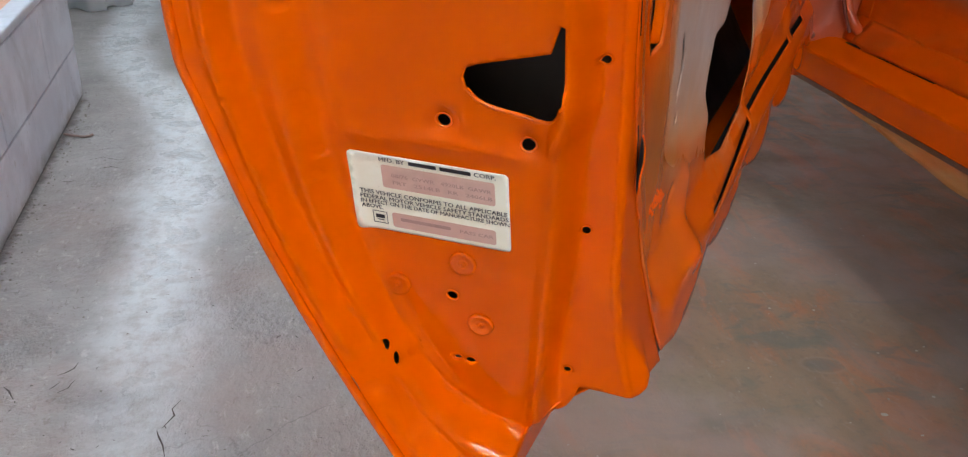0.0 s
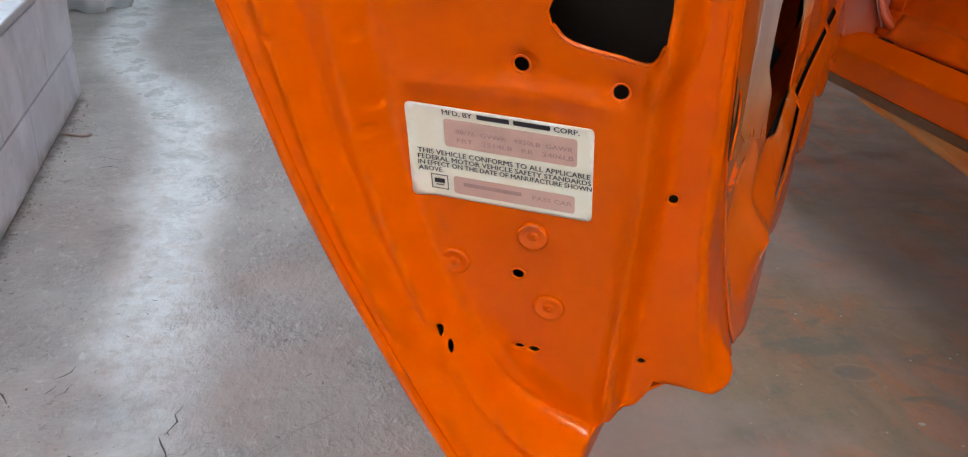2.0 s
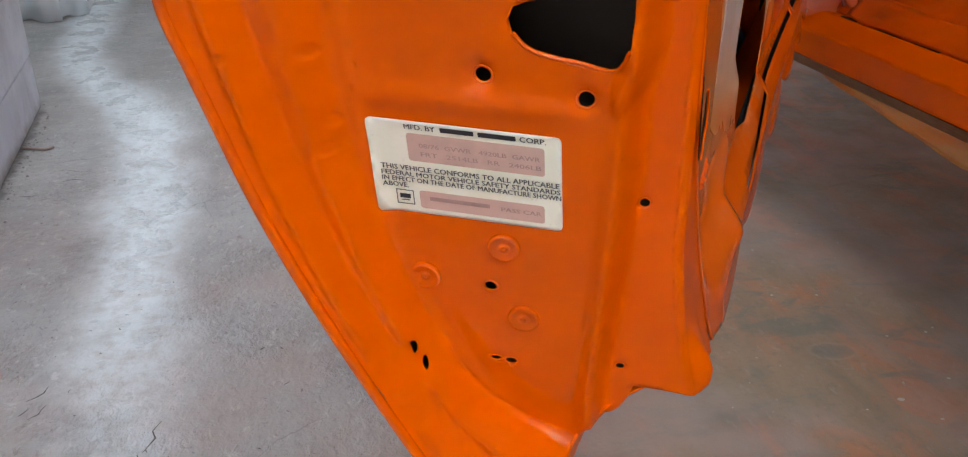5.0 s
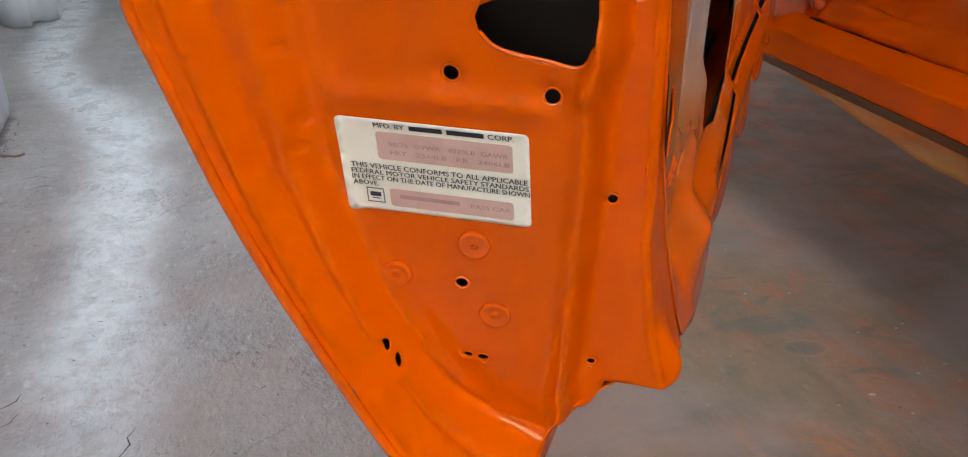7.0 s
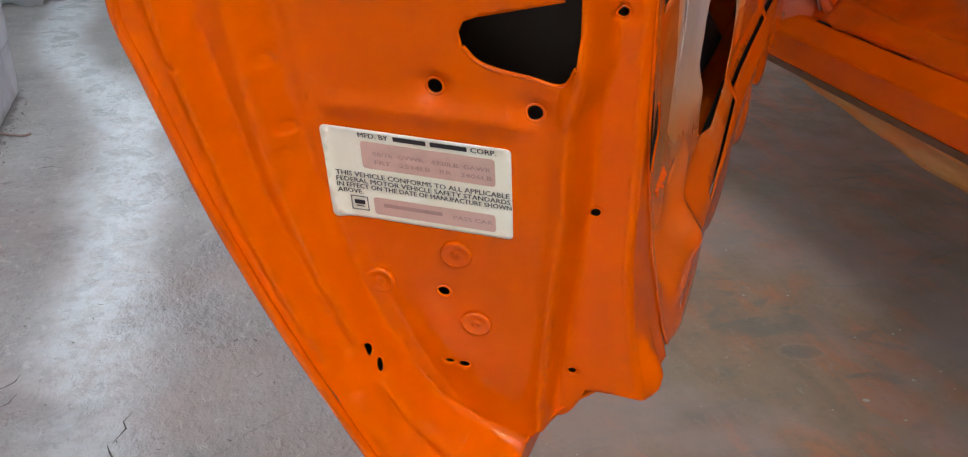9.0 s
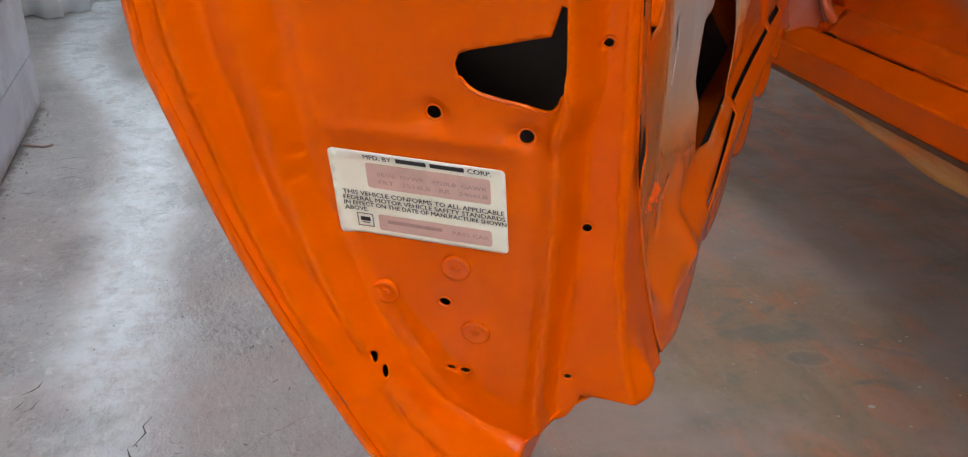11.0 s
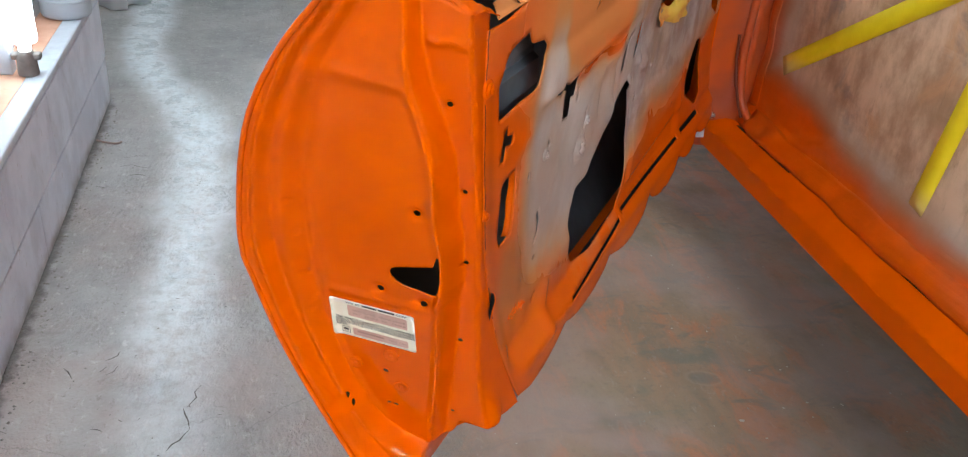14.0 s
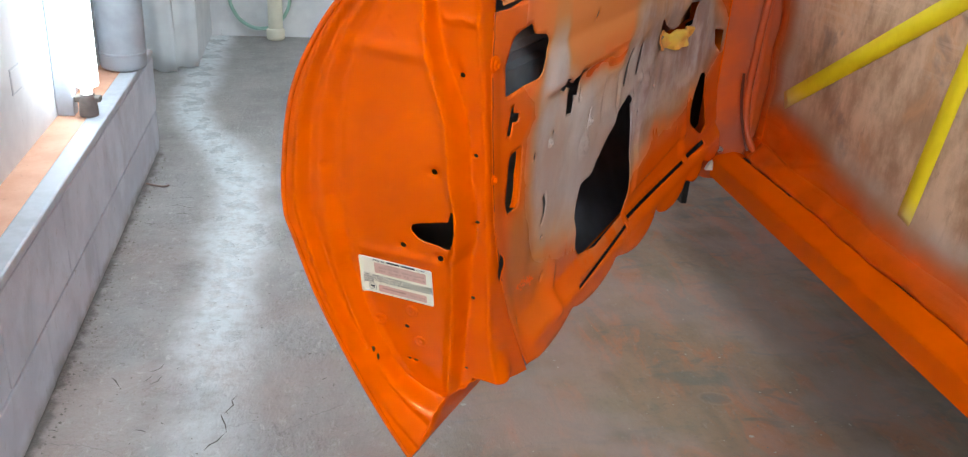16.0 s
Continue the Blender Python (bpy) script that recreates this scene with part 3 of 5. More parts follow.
# ---- lamp on the kerb ----
def wall_lamp(y, glow, r=0.036, far=False):
    root = new("wall_tube_lamp")
    root.location = (4.07, y, 0.0) if far else (-0.674, y, 0.411)
    root.rotation_euler = (0, 0, math.pi if far else 0)
    tagged(root, "lit upright fluorescent tube in a grey frame " + ("added out of view by the right wall" if far else "on the ledge"), "lamp", group="wall lamps")
    part("frame", box_bm(-0.080, -0.030, 0.0, 0.05, 0.0, 1.75, 0.004), M_FRAME, root, "grey painted steel channel")
    part("socket", lathe([(0.027, 0.0), (0.028, 0.004), (0.0265, 0.03), (0.025, 0.05), (0.021, 0.058), (0.021, 0.068)], 20, Matrix.Translation((0.012, 0.0, 0.004))), M_SOCKET, root, "grimy lamp holder", True)
    part("clip", box_bm(-0.026, 0.050, -0.010, 0.02, 0.046, 0.064, 0.004), M_SOCKET, root)
    part("tube", lathe([(0.012, 0.066), (0.016, 0.070), (0.0165, 0.090), (r - 0.002, 0.094), (r, 0.1), (r, 1.64), (r - 0.002, 1.66), (0.012, 1.67)], 24, Matrix.Translation((0.012, 0.0, 0.004))), glow, root, "glowing white tube", True)
    part("socket", lathe([(0.026, 1.67), (0.032, 1.68), (0.032, 1.73), (0.02, 1.74)], 20, Matrix.Translation((0.012, 0.0, 0.004))), M_SOCKET, root, "", True)
    return root


# only the lamp at 2.30 is in view; the other two are added light
for lamp_y, glow, r in ((2.30, M_TUBE_DIM, 0.036), (-1.15, M_TUBE, 0.019), (-2.3, M_TUBE, 0.019)):
    wall_lamp(lamp_y, glow, r)
# unseen lamps added beyond the car to brighten the floor under it
for lamp_y in (0.6, 2.6):
    wall_lamp(lamp_y, M_TUBE_SIDE, 0.036, True)

box = tagged(part("junction_plate", box_bm(-0.757, -0.752, 1.93, 2.005, 0.585, 0.645, 0.002), M_WHITEWALL), "small white cover plate on the booth wall", "cover plate")
edge_bm = box_bm(-0.7565, -0.7535, 1.926, 2.009, 0.581, 0.649, 0.001)
part("shadow_frame", edge_bm, M_FRAME, box, "grey edge of the plate")

# grey pipe standing on the ledge behind the lamp
pipe = new("grey_pipe")
pipe.location = (-0.662, 2.88, 0.414)
tagged(pipe, "wide grey plastic pipe with a capped end standing on the kerb", "pipe")
part("pipe_body", lathe([(0.0, 0.0), (0.062, 0.0), (0.066, 0.0008), (0.076, 0.006), (0.079, 0.014), (0.080, 0.02), (0.080, 0.05), (0.080, 0.3), (0.080, 1.48), (0.080, 1.5), (0.07, 1.505)], 40), M_GREYPIPE, pipe, "", True)
part("collar", lathe([(0.0795, 0.054), (0.0818, 0.056), (0.0822, 0.060), (0.0818, 0.064), (0.0795, 0.066)], 40), M_GREYPIPE, pipe, "thin raised ring round the pipe", True)


# draped sheets in front of the far recess
def drape(name, x0, x1, y, z1, folds, label, seed):
    rng = random.Random(seed)
    ph = [rng.uniform(0, 6.28) for _ in range(4)]
    nx, nz = 60, 20
    verts, faces = [], []
    for j in range(nz + 1):
        z = 0.005 + (z1 - 0.005) * j / nz
        for i in range(nx + 1):
            s = i / nx
            d = 0.026 * math.sin(folds * s * 6.28 + ph[0] + 0.6 * math.sin(z * 2 + ph[1])) + 0.008 * math.sin(folds * 2.3 * s * 6.28 + ph[2])
            verts.append((x0 + (x1 - x0) * s + 0.01 * math.sin(z * 5 + ph[3]), y + d * (1.2 - 0.4 * z), z + (0.004 * math.sin(s * 9 + ph[1]) if j == 0 else 0)))
    for j in range(nz):
        for i in range(nx):
            a = j * (nx + 1) + i
            faces.append((a, a + 1, a + nx + 2, a + nx + 1))
    return tagged(ob_from(name, verts, faces, M_SHEET, thick=0.004), label, "plastic sheet")


drape("plastic_drape", -0.90, -0.70, 4.40, 2.2, 0.8, "white plastic sheet hanging in folds to the floor", 1)
drape("plastic_drape", -0.715, -0.60, 4.46, 2.2, 0.45, "narrow white plastic sheet hanging beside a fold", 2)
flat_structure("far_pier", box_bm(-0.90, -0.60, 4.52, 5.3, 0.0, CEIL, 0.01), M_WHITEWALL, "white painted pier behind the plastic sheets", "pier")

# hose loop and pipe at the far wall
tube_ob_pts = [(-0.30 + 0.18 * math.sin(a), 5.25, 0.26 - 0.20 * math.cos(a)) for a in (2 * math.pi * i / 12 for i in range(12))]
hose = tube_ob("air_hose", tube_ob_pts, 0.011, M_HOSE, cyclic=True)
tagged(hose, "pale green air hose coiled in a loop at the far wall", "hose")
pv = new("drain_pipe")
pv.location = (-0.21, 5.23, 0.0)
tagged(pv, "cream drain pipe running down the far wall", "pipe")
part("pipe_body", lathe([(0.045, 0.05), (0.045, 0.06), (0.045, 0.5), (0.045, 2.39), (0.045, 2.4), (0.04, 2.4)], 20), M_PVC, pv, "", True)
part("collar", lathe([(0.05, 0.0), (0.056, 0.01), (0.056, 0.06), (0.046, 0.07)], 20), M_PVC, pv, "", True)

# ---- overhead fittings, unseen but for reflections, added to balance the light ----
for lx, ly, _ in OVERHEAD:
    lit = M_TUBE_SIDE if lx > 0.5 else M_TUBE_BRIGHT
    fit = new("ceiling_light")
    fit.location = (lx, ly, CEIL)
    tagged(fit, "added unseen three-tube fluorescent ceiling light in a grey tray", "lamp", group="ceiling lights")
    part("tray", box_bm(-0.33, 0.33, -0.66, 0.66, -0.05, 0.0, 0.006), M_FRAME, fit)
    for dx in (-0.22, 0.0, 0.22):
        part("tube", lathe([(0.013, -0.6), (0.016, -0.59), (0.016, 0.59), (0.013, 0.6)], 12, Matrix.Translation((dx, 0, -0.07)) @ Matrix.Rotation(math.pi / 2, 4, "X")), lit, fit, "", True)

# ---- the door ----
car = new("car")
tagged(car, "orange car shell with one door open, masked for painting", "car")
DOOR_AT = Matrix.Translation((0.211, 0.485, 0)) @ Matrix.Rotation(math.atan2(0.807, 0.59), 4, "Z")


def P(u, v, z):
    return (u, -v, z)


rim_v = lut([(0.497, -0.0705), (0.55, -0.105), (0.6, -0.133), (0.65, -0.158), (0.7, -0.181), (0.75, -0.199), (0.8, -0.213), (0.845, -0.2245), (0.87, -0.2245), (0.9, -0.221), (0.95, -0.211), (1.0, -0.198), (1.05, -0.178), (1.1, -0.147), (1.135, -0.117), (1.19, -0.072)])
rim_u = lut([(0.478, -0.045), (0.86, -0.108), (1.0, -0.128), (1.19, -0.130)])
crest_v = lut([(0.50, -0.02), (0.565, -0.035), (0.573, -0.050), (0.583, -0.078), (0.601, -0.102), (0.632, -0.121), (0.67, -0.136), (0.703, -0.145), (0.763, -0.157), (0.83, -0.160), (0.9, -0.162), (0.967, -0.155), (1.023, -0.142), (1.08, -0.122), (1.19, -0.055)])
ridge_v = lut([(0.5, -0.041), (0.604, -0.0385), (0.67, -0.033), (0.752, -0.026), (0.80, -0.024), (0.825, -0.0175), (0.88, -0.0175), (0.91, -0.022), (0.984, -0.023), (1.019, -0.031), (1.059, -0.043), (1.1, -0.048), (1.19, -0.048)])
step_d = lut([(0.55, 0.02), (0.62, 0.027), (0.733, 0.038), (0.94, 0.043), (1.04, 0.034), (1.1, 0.024), (1.19, 0.012)])


CREST_LINE = np.array([(crest_v(z), z) for z in (0.565, 0.573, 0.583, 0.601, 0.632, 0.67, 0.703, 0.763, 0.83, 0.9, 0.967, 1.023, 1.08, 1.19)])
RIM_LINE = np.array([(rim_v(z), z) for z in np.linspace(0.497, 1.19, 40)])


def line_dist(line, v, z):
    p, a = np.array((v, z)), line[:-1]
    d = line[1:] - a
    t = np.clip(((p - a) * d).sum(1) / (d * d).sum(1), 0, 1)
    return float(np.sqrt((((a + d * t[:, None]) - p) ** 2).sum(1).min()))


def face_base(v, z):
    b = -0.041 - 0.2 * (z - 0.785) if z < 0.95 else -0.074 - 0.2 * (z - 0.95) + 0.45 * (z - 0.95) ** 2
    return b + 0.13 * (v + 0.1)


BUMPS = [(-0.1716, 0.8233, 0.0042, 0.0019), (-0.1668, 0.7866, 0.0042, 0.0019), (-0.1689, 0.7719, 0.0042, 0.0020), (-0.1752, 0.918, 0.0042, 0.0021), (-0.1743, 0.876, 0.0042, 0.0021),
         (-0.2022, 0.8226, 0.0032, 0.0015), (-0.0864, 1.103, 0.0032, -0.0006), (-0.0838, 1.085, 0.0032, -0.0006), (-0.0846, 1.139, 0.0032, -0.0006), (-0.096, 1.148, 0.0032, -0.0006), (-0.1135, 1.121, 0.0032, -0.0006)]
ROUND_HOLES = [(-0.093, 0.813, 0.0047, 0.0047), (-0.044, 0.804, 0.0047, 0.0047), (-0.045, 0.925, 0.0046, 0.0046), (-0.096, 0.685, 0.0042, 0.0040),
                (-0.096, 0.630, 0.0032, 0.0022), (-0.087, 0.629, 0.0038, 0.0028),
               (-0.0205, 0.732, 0.0033, 0.0033), (-0.0285, 0.6155, 0.003, 0.0026), (-0.0125, 0.94, 0.0033, 0.0033), (-0.0225, 1.04, 0.0036, 0.0036), (-0.012, 0.849, 0.003, 0.003), (-0.068, 1.150, 0.0035, 0.0035)]
LATCH = [(-0.0785, 0.842), (-0.076, 0.848), (-0.070, 0.8505), (-0.030, 0.8605), (-0.0245, 0.8765), (-0.0215, 0.876), (-0.0217, 0.8350), (-0.0224, 0.8315), (-0.0305, 0.8203), (-0.045, 0.8225), (-0.07, 0.8285), (-0.077, 0.8355)]


top_edge = lut([(-0.07, 1.176), (-0.06, 1.164), (-0.045, 1.160), (-0.03, 1.150), (-0.006, 1.140), (0.0, 1.136)])


def end_u(v, z):
    """how far the rear end face lies along the door"""
    base = face_base(v, z)
    rv, cv, gv = rim_v(z), crest_v(z), ridge_v(z)
    if v < cv or z < 0.566:
        dr, dc = line_dist(RIM_LINE, v, z), line_dist(CREST_LINE, v, z)
        s = dr / max(1e-5, dr + dc)
        k = 0.18 * smooth(s / 0.25) + 0.34 * smooth((s - 0.28) / 0.20) + 0.48 * smooth((s - 0.62) / 0.38)
        u = rim_u(z) * (1 - k) + base * k
        flat = 1 - bell(math.hypot(v + 0.1355, (z - 0.6365) * 0.7), 0.014)
        u -= (0.0034 * bell(s - 0.27, 0.06) - 0.0006 * bell(s - 0.42, 0.07)) * flat
        u -= 0.0034 * smooth((z - 0.578) / 0.05) * bell(dc, 0.0052)
    else:
        u = base - 0.0034 * smooth((z - 0.578) / 0.05) * bell(line_dist(CREST_LINE, v, z), 0.0052)
        w = smooth((v - gv + 0.0015) / 0.0048)
        u += step_d(z) * w
        u -= 0.0035 * bell(v - gv + 0.003, 0.006) * (1 if z < 1.1 else 0.5)
    near = smooth((0.017 - math.hypot(v + 0.1358, z - 0.6365)) / 0.007)
    if near > 0:  # flat round the two slots
        u += (-0.04401 + 1.7567 * (v + 0.1358) + 0.5785 * (z - 0.6365) - u) * near
    # pressed ledge over the label and the crease near the top
    if -0.17 < v < -0.03:
        u -= 0.0025 * bell(z - 0.7985 + 0.02 * (v + 0.1), 0.006) * smooth((v + 0.165) / 0.02) * smooth((-0.035 - v) / 0.015)
    u -= 0.004 * bell(z - 1.066 + 0.06 * (v + 0.1), 0.008) * smooth((v + 0.15) / 0.02) * smooth((-0.04 - v) / 0.02)
    if v > gv:  # level crease near the top of the stepped strip
        u -= 0.0030 * bell(z - 1.1035 - 0.0012 * math.sin(v * 260), 0.0048) * smooth((v + 0.043) / 0.006)
    if v > -0.062:  # upper edge folded inwards
        u += 0.005 * smooth((z - top_edge(v) + 0.0075) / 0.0075)
    u -= 0.005 * smooth((0.012 - abs(math.hypot(v + 0.035, z - 0.823) - 0.016)) / 0.012) * (1 if v > -0.03 and v < gv + 0.004 and z > 0.80 else 0)
    for bv, bz, r, h in BUMPS:
        u += h * smooth((1.25 * r - math.hypot(v - bv, z - bz)) / (0.8 * r))
    for hv, hz, ra, rb in ROUND_HOLES[:3]:
        u += 0.0040 * bell(math.hypot(v - hv, z - hz) - max(ra, rb) * 0.5, max(ra, rb) * 1.25)
    return u


seam_u = lut([(0.56, 0.148), (0.60, 0.128), (0.64, 0.107), (0.763, 0.0495), (0.845, 0.0195), (0.94, 0.0005), (1.033, -0.0155), (1.128, -0.021)])
seam_v = lut([(0.56, 0.020), (0.60, 0.0125), (0.68, 0.0035), (0.75, 0.0), (1.14, 0.0)])
strip_w = lut([(0.56, 0.10), (0.64, 0.066), (0.763, 0.038), (0.845, 0.025), (0.94, 0.024), (1.033, 0.023), (1.14, 0.023)])


flare = lut([(0.58, 0.0165), (0.60, 0.016), (0.62, 0.011), (0.64, 0.0068), (0.66, 0.0043), (0.68, 0.002), (0.70, 0.0)])


# the side bulges out and rolls under at its foot
belly = lut([(0.585, -0.002), (0.592, 0.002), (0.60, 0.008), (0.610, 0.0115), (0.618, 0.0105), (0.63, 0.006), (0.645, 0.0015), (0.66, 0.0)])


def end_map(v, z):
    f = flare(z)
    if v <= -0.004:
        return P(end_u(v, z), v + f * smooth((v + 0.026) / 0.024), z)
    if v <= 0.004:  # rolled corner
        a = (v + 0.004) / 0.008 * math.pi / 2
        e = end_u(-0.006, z)
        return P(e + 0.006 * (1 - math.cos(a)), -0.004 + f + 0.006 * math.sin(a), z)
    q = (v - 0.004) / (strip_w(z) - 0.004)
    e = end_u(-0.006, z) + 0.006
    f += belly(z) * smooth(q / 0.16) * (1 - smooth((q - 0.18) / 0.55))
    return P(e + q * (seam_u(z) + 0.004 - e), (0.002 + f) * (1 - smooth(q * 1.1)) + (seam_v(z) - 0.0005) * smooth(q * 1.1), z)


zs_rim = [1.19, 1.165, 1.135, 1.11, 1.09, 1.065, 1.04, 1.01, 0.98, 0.95, 0.92, 0.895, 0.87, 0.858, 0.845, 0.82, 0.79, 0.75, 0.715, 0.67, 0.63, 0.59, 0.545, 0.52, 0.497]
# outer skin and its dark inside
nu = [i / 40 for i in range(41)]
zs = sorted(zs_rim)


def skin(off, name, mat, lab, parent):
    vs, fs = [], []
    for a in nu:
        for z in zs:
            u0 = rim_u(z)
            u = u0 + (1.40 - u0) * a
            bow = 0.012 * math.sin(math.pi * a)
            vs.append(P(u, rim_v(z) - bow + off, z))
    n = len(zs)
    for i in range(len(nu) - 1):
        for j in range(n - 1):
            fs.append((i * n + j, (i + 1) * n + j, (i + 1) * n + j + 1, i * n + j + 1))
    return ob_from(name, vs, fs, mat, parent, lab)


door = skin(0.0, "door", M_ORANGE, "open stripped orange door, bare shell with grey primer inside", car)
door.matrix_basis = DOOR_AT
skin(0.003, "skin_inside", M_SKIN_IN, "dark bare inside of the outer skin", door)
outline = [(rim_v(z), z) for z in zs_rim] + [(-0.058, 0.514), (-0.0535, 0.545), (-0.0495, 0.565), (-0.0465, 0.573), (-0.0428, 0.5795), (-0.0395, 0.579), (-0.036, 0.5765), (-0.033, 0.577), (-0.030, 0.579), (-0.0275, 0.582), (-0.0253, 0.586), (-0.0235, 0.5905), (-0.0222, 0.596), (-0.0212, 0.601), (-0.018, 0.6012), (-0.012, 0.6015), (-0.006, 0.601), (-0.002, 0.6005), (0.001, 0.5995), (0.004, 0.598), (0.008, 0.5965), (0.014, 0.595), (0.02, 0.594), (0.03, 0.590), (0.06, 0.577), (0.088, 0.568)]
outline += [(strip_w(z), z) for z in (0.64, 0.70, 0.763, 0.80, 0.845, 0.90, 0.94, 0.99, 1.033, 1.08, 1.128)]
outline += [(0.0, 1.136), (-0.006, 1.140), (-0.03, 1.150), (-0.045, 1.160), (-0.060, 1.164), (-0.069, 1.176)]
SLOTS = [(-0.1357, 0.6467), (-0.1301, 0.6347)]


def slanted(cv, cz, k):
    return [(cv + k * (0.0013 * math.cos(t) + 0.0008 * math.sin(t)), cz + k * (-0.0010 * math.cos(t) - 0.0042 * math.sin(t))) for t in (2 * math.pi * i / 18 for i in range(18))]


holes = [LATCH] + [ellipse(*h) for h in ROUND_HOLES] + [slanted(*q, 1.0) for q in SLOTS]
folds = []
for k in (-0.0045, -0.0025, -0.001, 0.0, 0.0008, 0.0016, 0.0025, 0.0045):
    pts = [(ridge_v(z) + k, z) for z in np.arange(0.584, 1.150, 0.004).tolist()]
    pts = [p for p in pts if not any(math.hypot(p[0] - h[0], p[1] - h[1]) < max(h[2:]) + 0.0004 for h in ROUND_HOLES) and not (0.815 < p[1] < 0.882 and p[0] < -0.0205)]
    run = []
    for p in pts:
        if run and p[1] - run[-1][1] > 0.007:
            folds.append(run)
            run = []
        run.append(p)
    folds.append(run)
for k in (-0.004, -0.002, 0.0, 0.002, 0.004, 0.006):
    folds.append([(k, z) for z in np.arange(0.605, 1.128, 0.008).tolist()])
crest_pts = np.array([CREST_LINE[i] + (CREST_LINE[i + 1] - CREST_LINE[i]) * t for i in range(len(CREST_LINE) - 2) for t in np.linspace(0, 1, max(2, int(np.hypot(*(CREST_LINE[i + 1] - CREST_LINE[i])) / 0.006)), endpoint=False)])
tangent = np.gradient(crest_pts, axis=0)
tangent /= np.hypot(tangent[:, 0], tangent[:, 1])[:, None]
for k in (-0.006, -0.0035, -0.0015, 0.0, 0.0015, 0.0035, 0.006):
    folds.append([(p[0] - d[1] * k, p[1] + d[0] * k) for p, d in zip(crest_pts[4:].tolist(), tangent[4:].tolist())])
for k in (-0.0046, -0.003, -0.0015, 0.0, 0.0015, 0.003, 0.0046):
    folds.append([(v, 1.1035 + 0.0012 * math.sin(v * 260) + k) for v in np.arange(-0.0415, -0.0055, 0.002).tolist()])
folds = [f for f in folds if len(f) > 1]
rings = [ellipse(hv, hz, ra + k, rb + k, 18) for hv, hz, ra, rb in ROUND_HOLES[:4] for k in (0.001, 0.0024, 0.004, 0.006)]
rings += [slanted(*q, k) for q in SLOTS for k in (1.35, 1.8)]
rings += [ellipse(bv, bz, r * k, r * k, 18) for bv, bz, r, _ in BUMPS for k in (0.45, 0.65, 0.85, 1.05, 1.25)]
for ring in rings:
    folds.append(ring + ring[:1])
outline = [p for i, p in enumerate(outline) if i == 0 or math.hypot(p[0] - outline[i - 1][0], p[1] - outline[i - 1][1]) > 0.0005]
verts, faces = sheet(outline, holes, 0.0026, end_map, 0.0016, folds)
end_panel = ob_from("end_panel", verts, faces, M_ORANGE, door, "glossy orange stamped rear end of the door", thick=0.0012)

# added dark sheet as shade behind the end face; rolled lip of latch opening
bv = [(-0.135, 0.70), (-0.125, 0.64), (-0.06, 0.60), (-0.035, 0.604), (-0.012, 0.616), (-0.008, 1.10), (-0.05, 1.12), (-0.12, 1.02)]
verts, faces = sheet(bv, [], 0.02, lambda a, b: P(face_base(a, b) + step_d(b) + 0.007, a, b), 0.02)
ob_from("inner_shade_sheet", verts, faces, make_plain("brown_inner_shade", (0.045, 0.028, 0.018), 0.6, 0, 0.5, 12), door, "added dark sheet as shade inside the door end", thick=0.001)
lip = [LATCH[i] for i in (11, 10, 9, 8, 7)]
tube_ob("latch_lip", [P(end_u(a, b) + 0.0006, a, b) for a, b in lip], 0.0012, M_EDGE, door, "rolled glossy edge of the latch opening")

for hv, hz, ra, rb in ROUND_HOLES:
    tube_ob("hole_lip", [P(end_u(a, b) + 0.0005, a, b) for a, b in ellipse(hv, hz, ra - 0.0001, rb - 0.0001, 16)], 0.0010 if ra > 0.004 else 0.0007, M_EDGE, door, cyclic=True)

# the three round plugs under the label
for pv_, pz in ((-0.087, 0.713), (-0.133, 0.688), (-0.078, 0.664)):
    nrm = Vector(P(-1, 0.13, -0.2)).normalized()
    m = Matrix.Translation(P(end_u(pv_, pz), pv_, pz)) @ nrm.to_track_quat("Z", "Y").to_matrix().to_4x4()
    part("plug", lathe([(0.0092, -0.001), (0.0091, 0.0012), (0.0084, 0.0023), (0.0068, 0.0022), (0.0042, 0.0012), (0.0024, 0.0009), (0.0020, 0.0018), (0.0013, 0.0021), (0.0008, 0.0012), (0.0003, 0.0010)], 24, m), M_EDGE, door, "painted-over round plug", True)


# ---- label on the end face ----
def on_label(tx, ty, lift):
    """label coordinates in metres from its upper left corner, ty downwards"""
    v, z = -0.1535 + tx, 0.7872 - ty - 0.038 * tx
    return P(end_base_label(v, z) - lift, v, z)


def end_base_label(v, z):
    return min(face_base(v, z) - 0.0012 * smooth((z - 0.778) / 0.01), end_u(v, z) - 0.0002)


LW, LH = 0.0985, 0.0555
lab_outline = rounded([(0, 0.0), (LW, 0.0), (LW, LH), (0.0012, LH)], 0.0032, 5)
verts, faces = sheet(lab_outline, [], 0.004, lambda a, b: on_label(a, b, 0.0006), 0.004)
label_ob = ob_from("certification_label", verts, [f[::-1] for f in faces], M_LABEL, None, "", thick=0.0003)
label_ob.matrix_world = DOOR_AT
tagged(label_ob, "cream foil certification label with black print, stuck on the door end", "label")


def label_patch(name, x0, x1, y0, y1, mat, r, lift=0.0009):
    vs, fs = sheet(rounded([(x0, y0), (x1, y0), (x1, y1), (x0, y1)], r, 4), [], 0.004, lambda a, b: on_label(a, b, lift), 0.004)
    return ob_from(name, vs, [f[::-1] for f in fs], mat, label_ob)


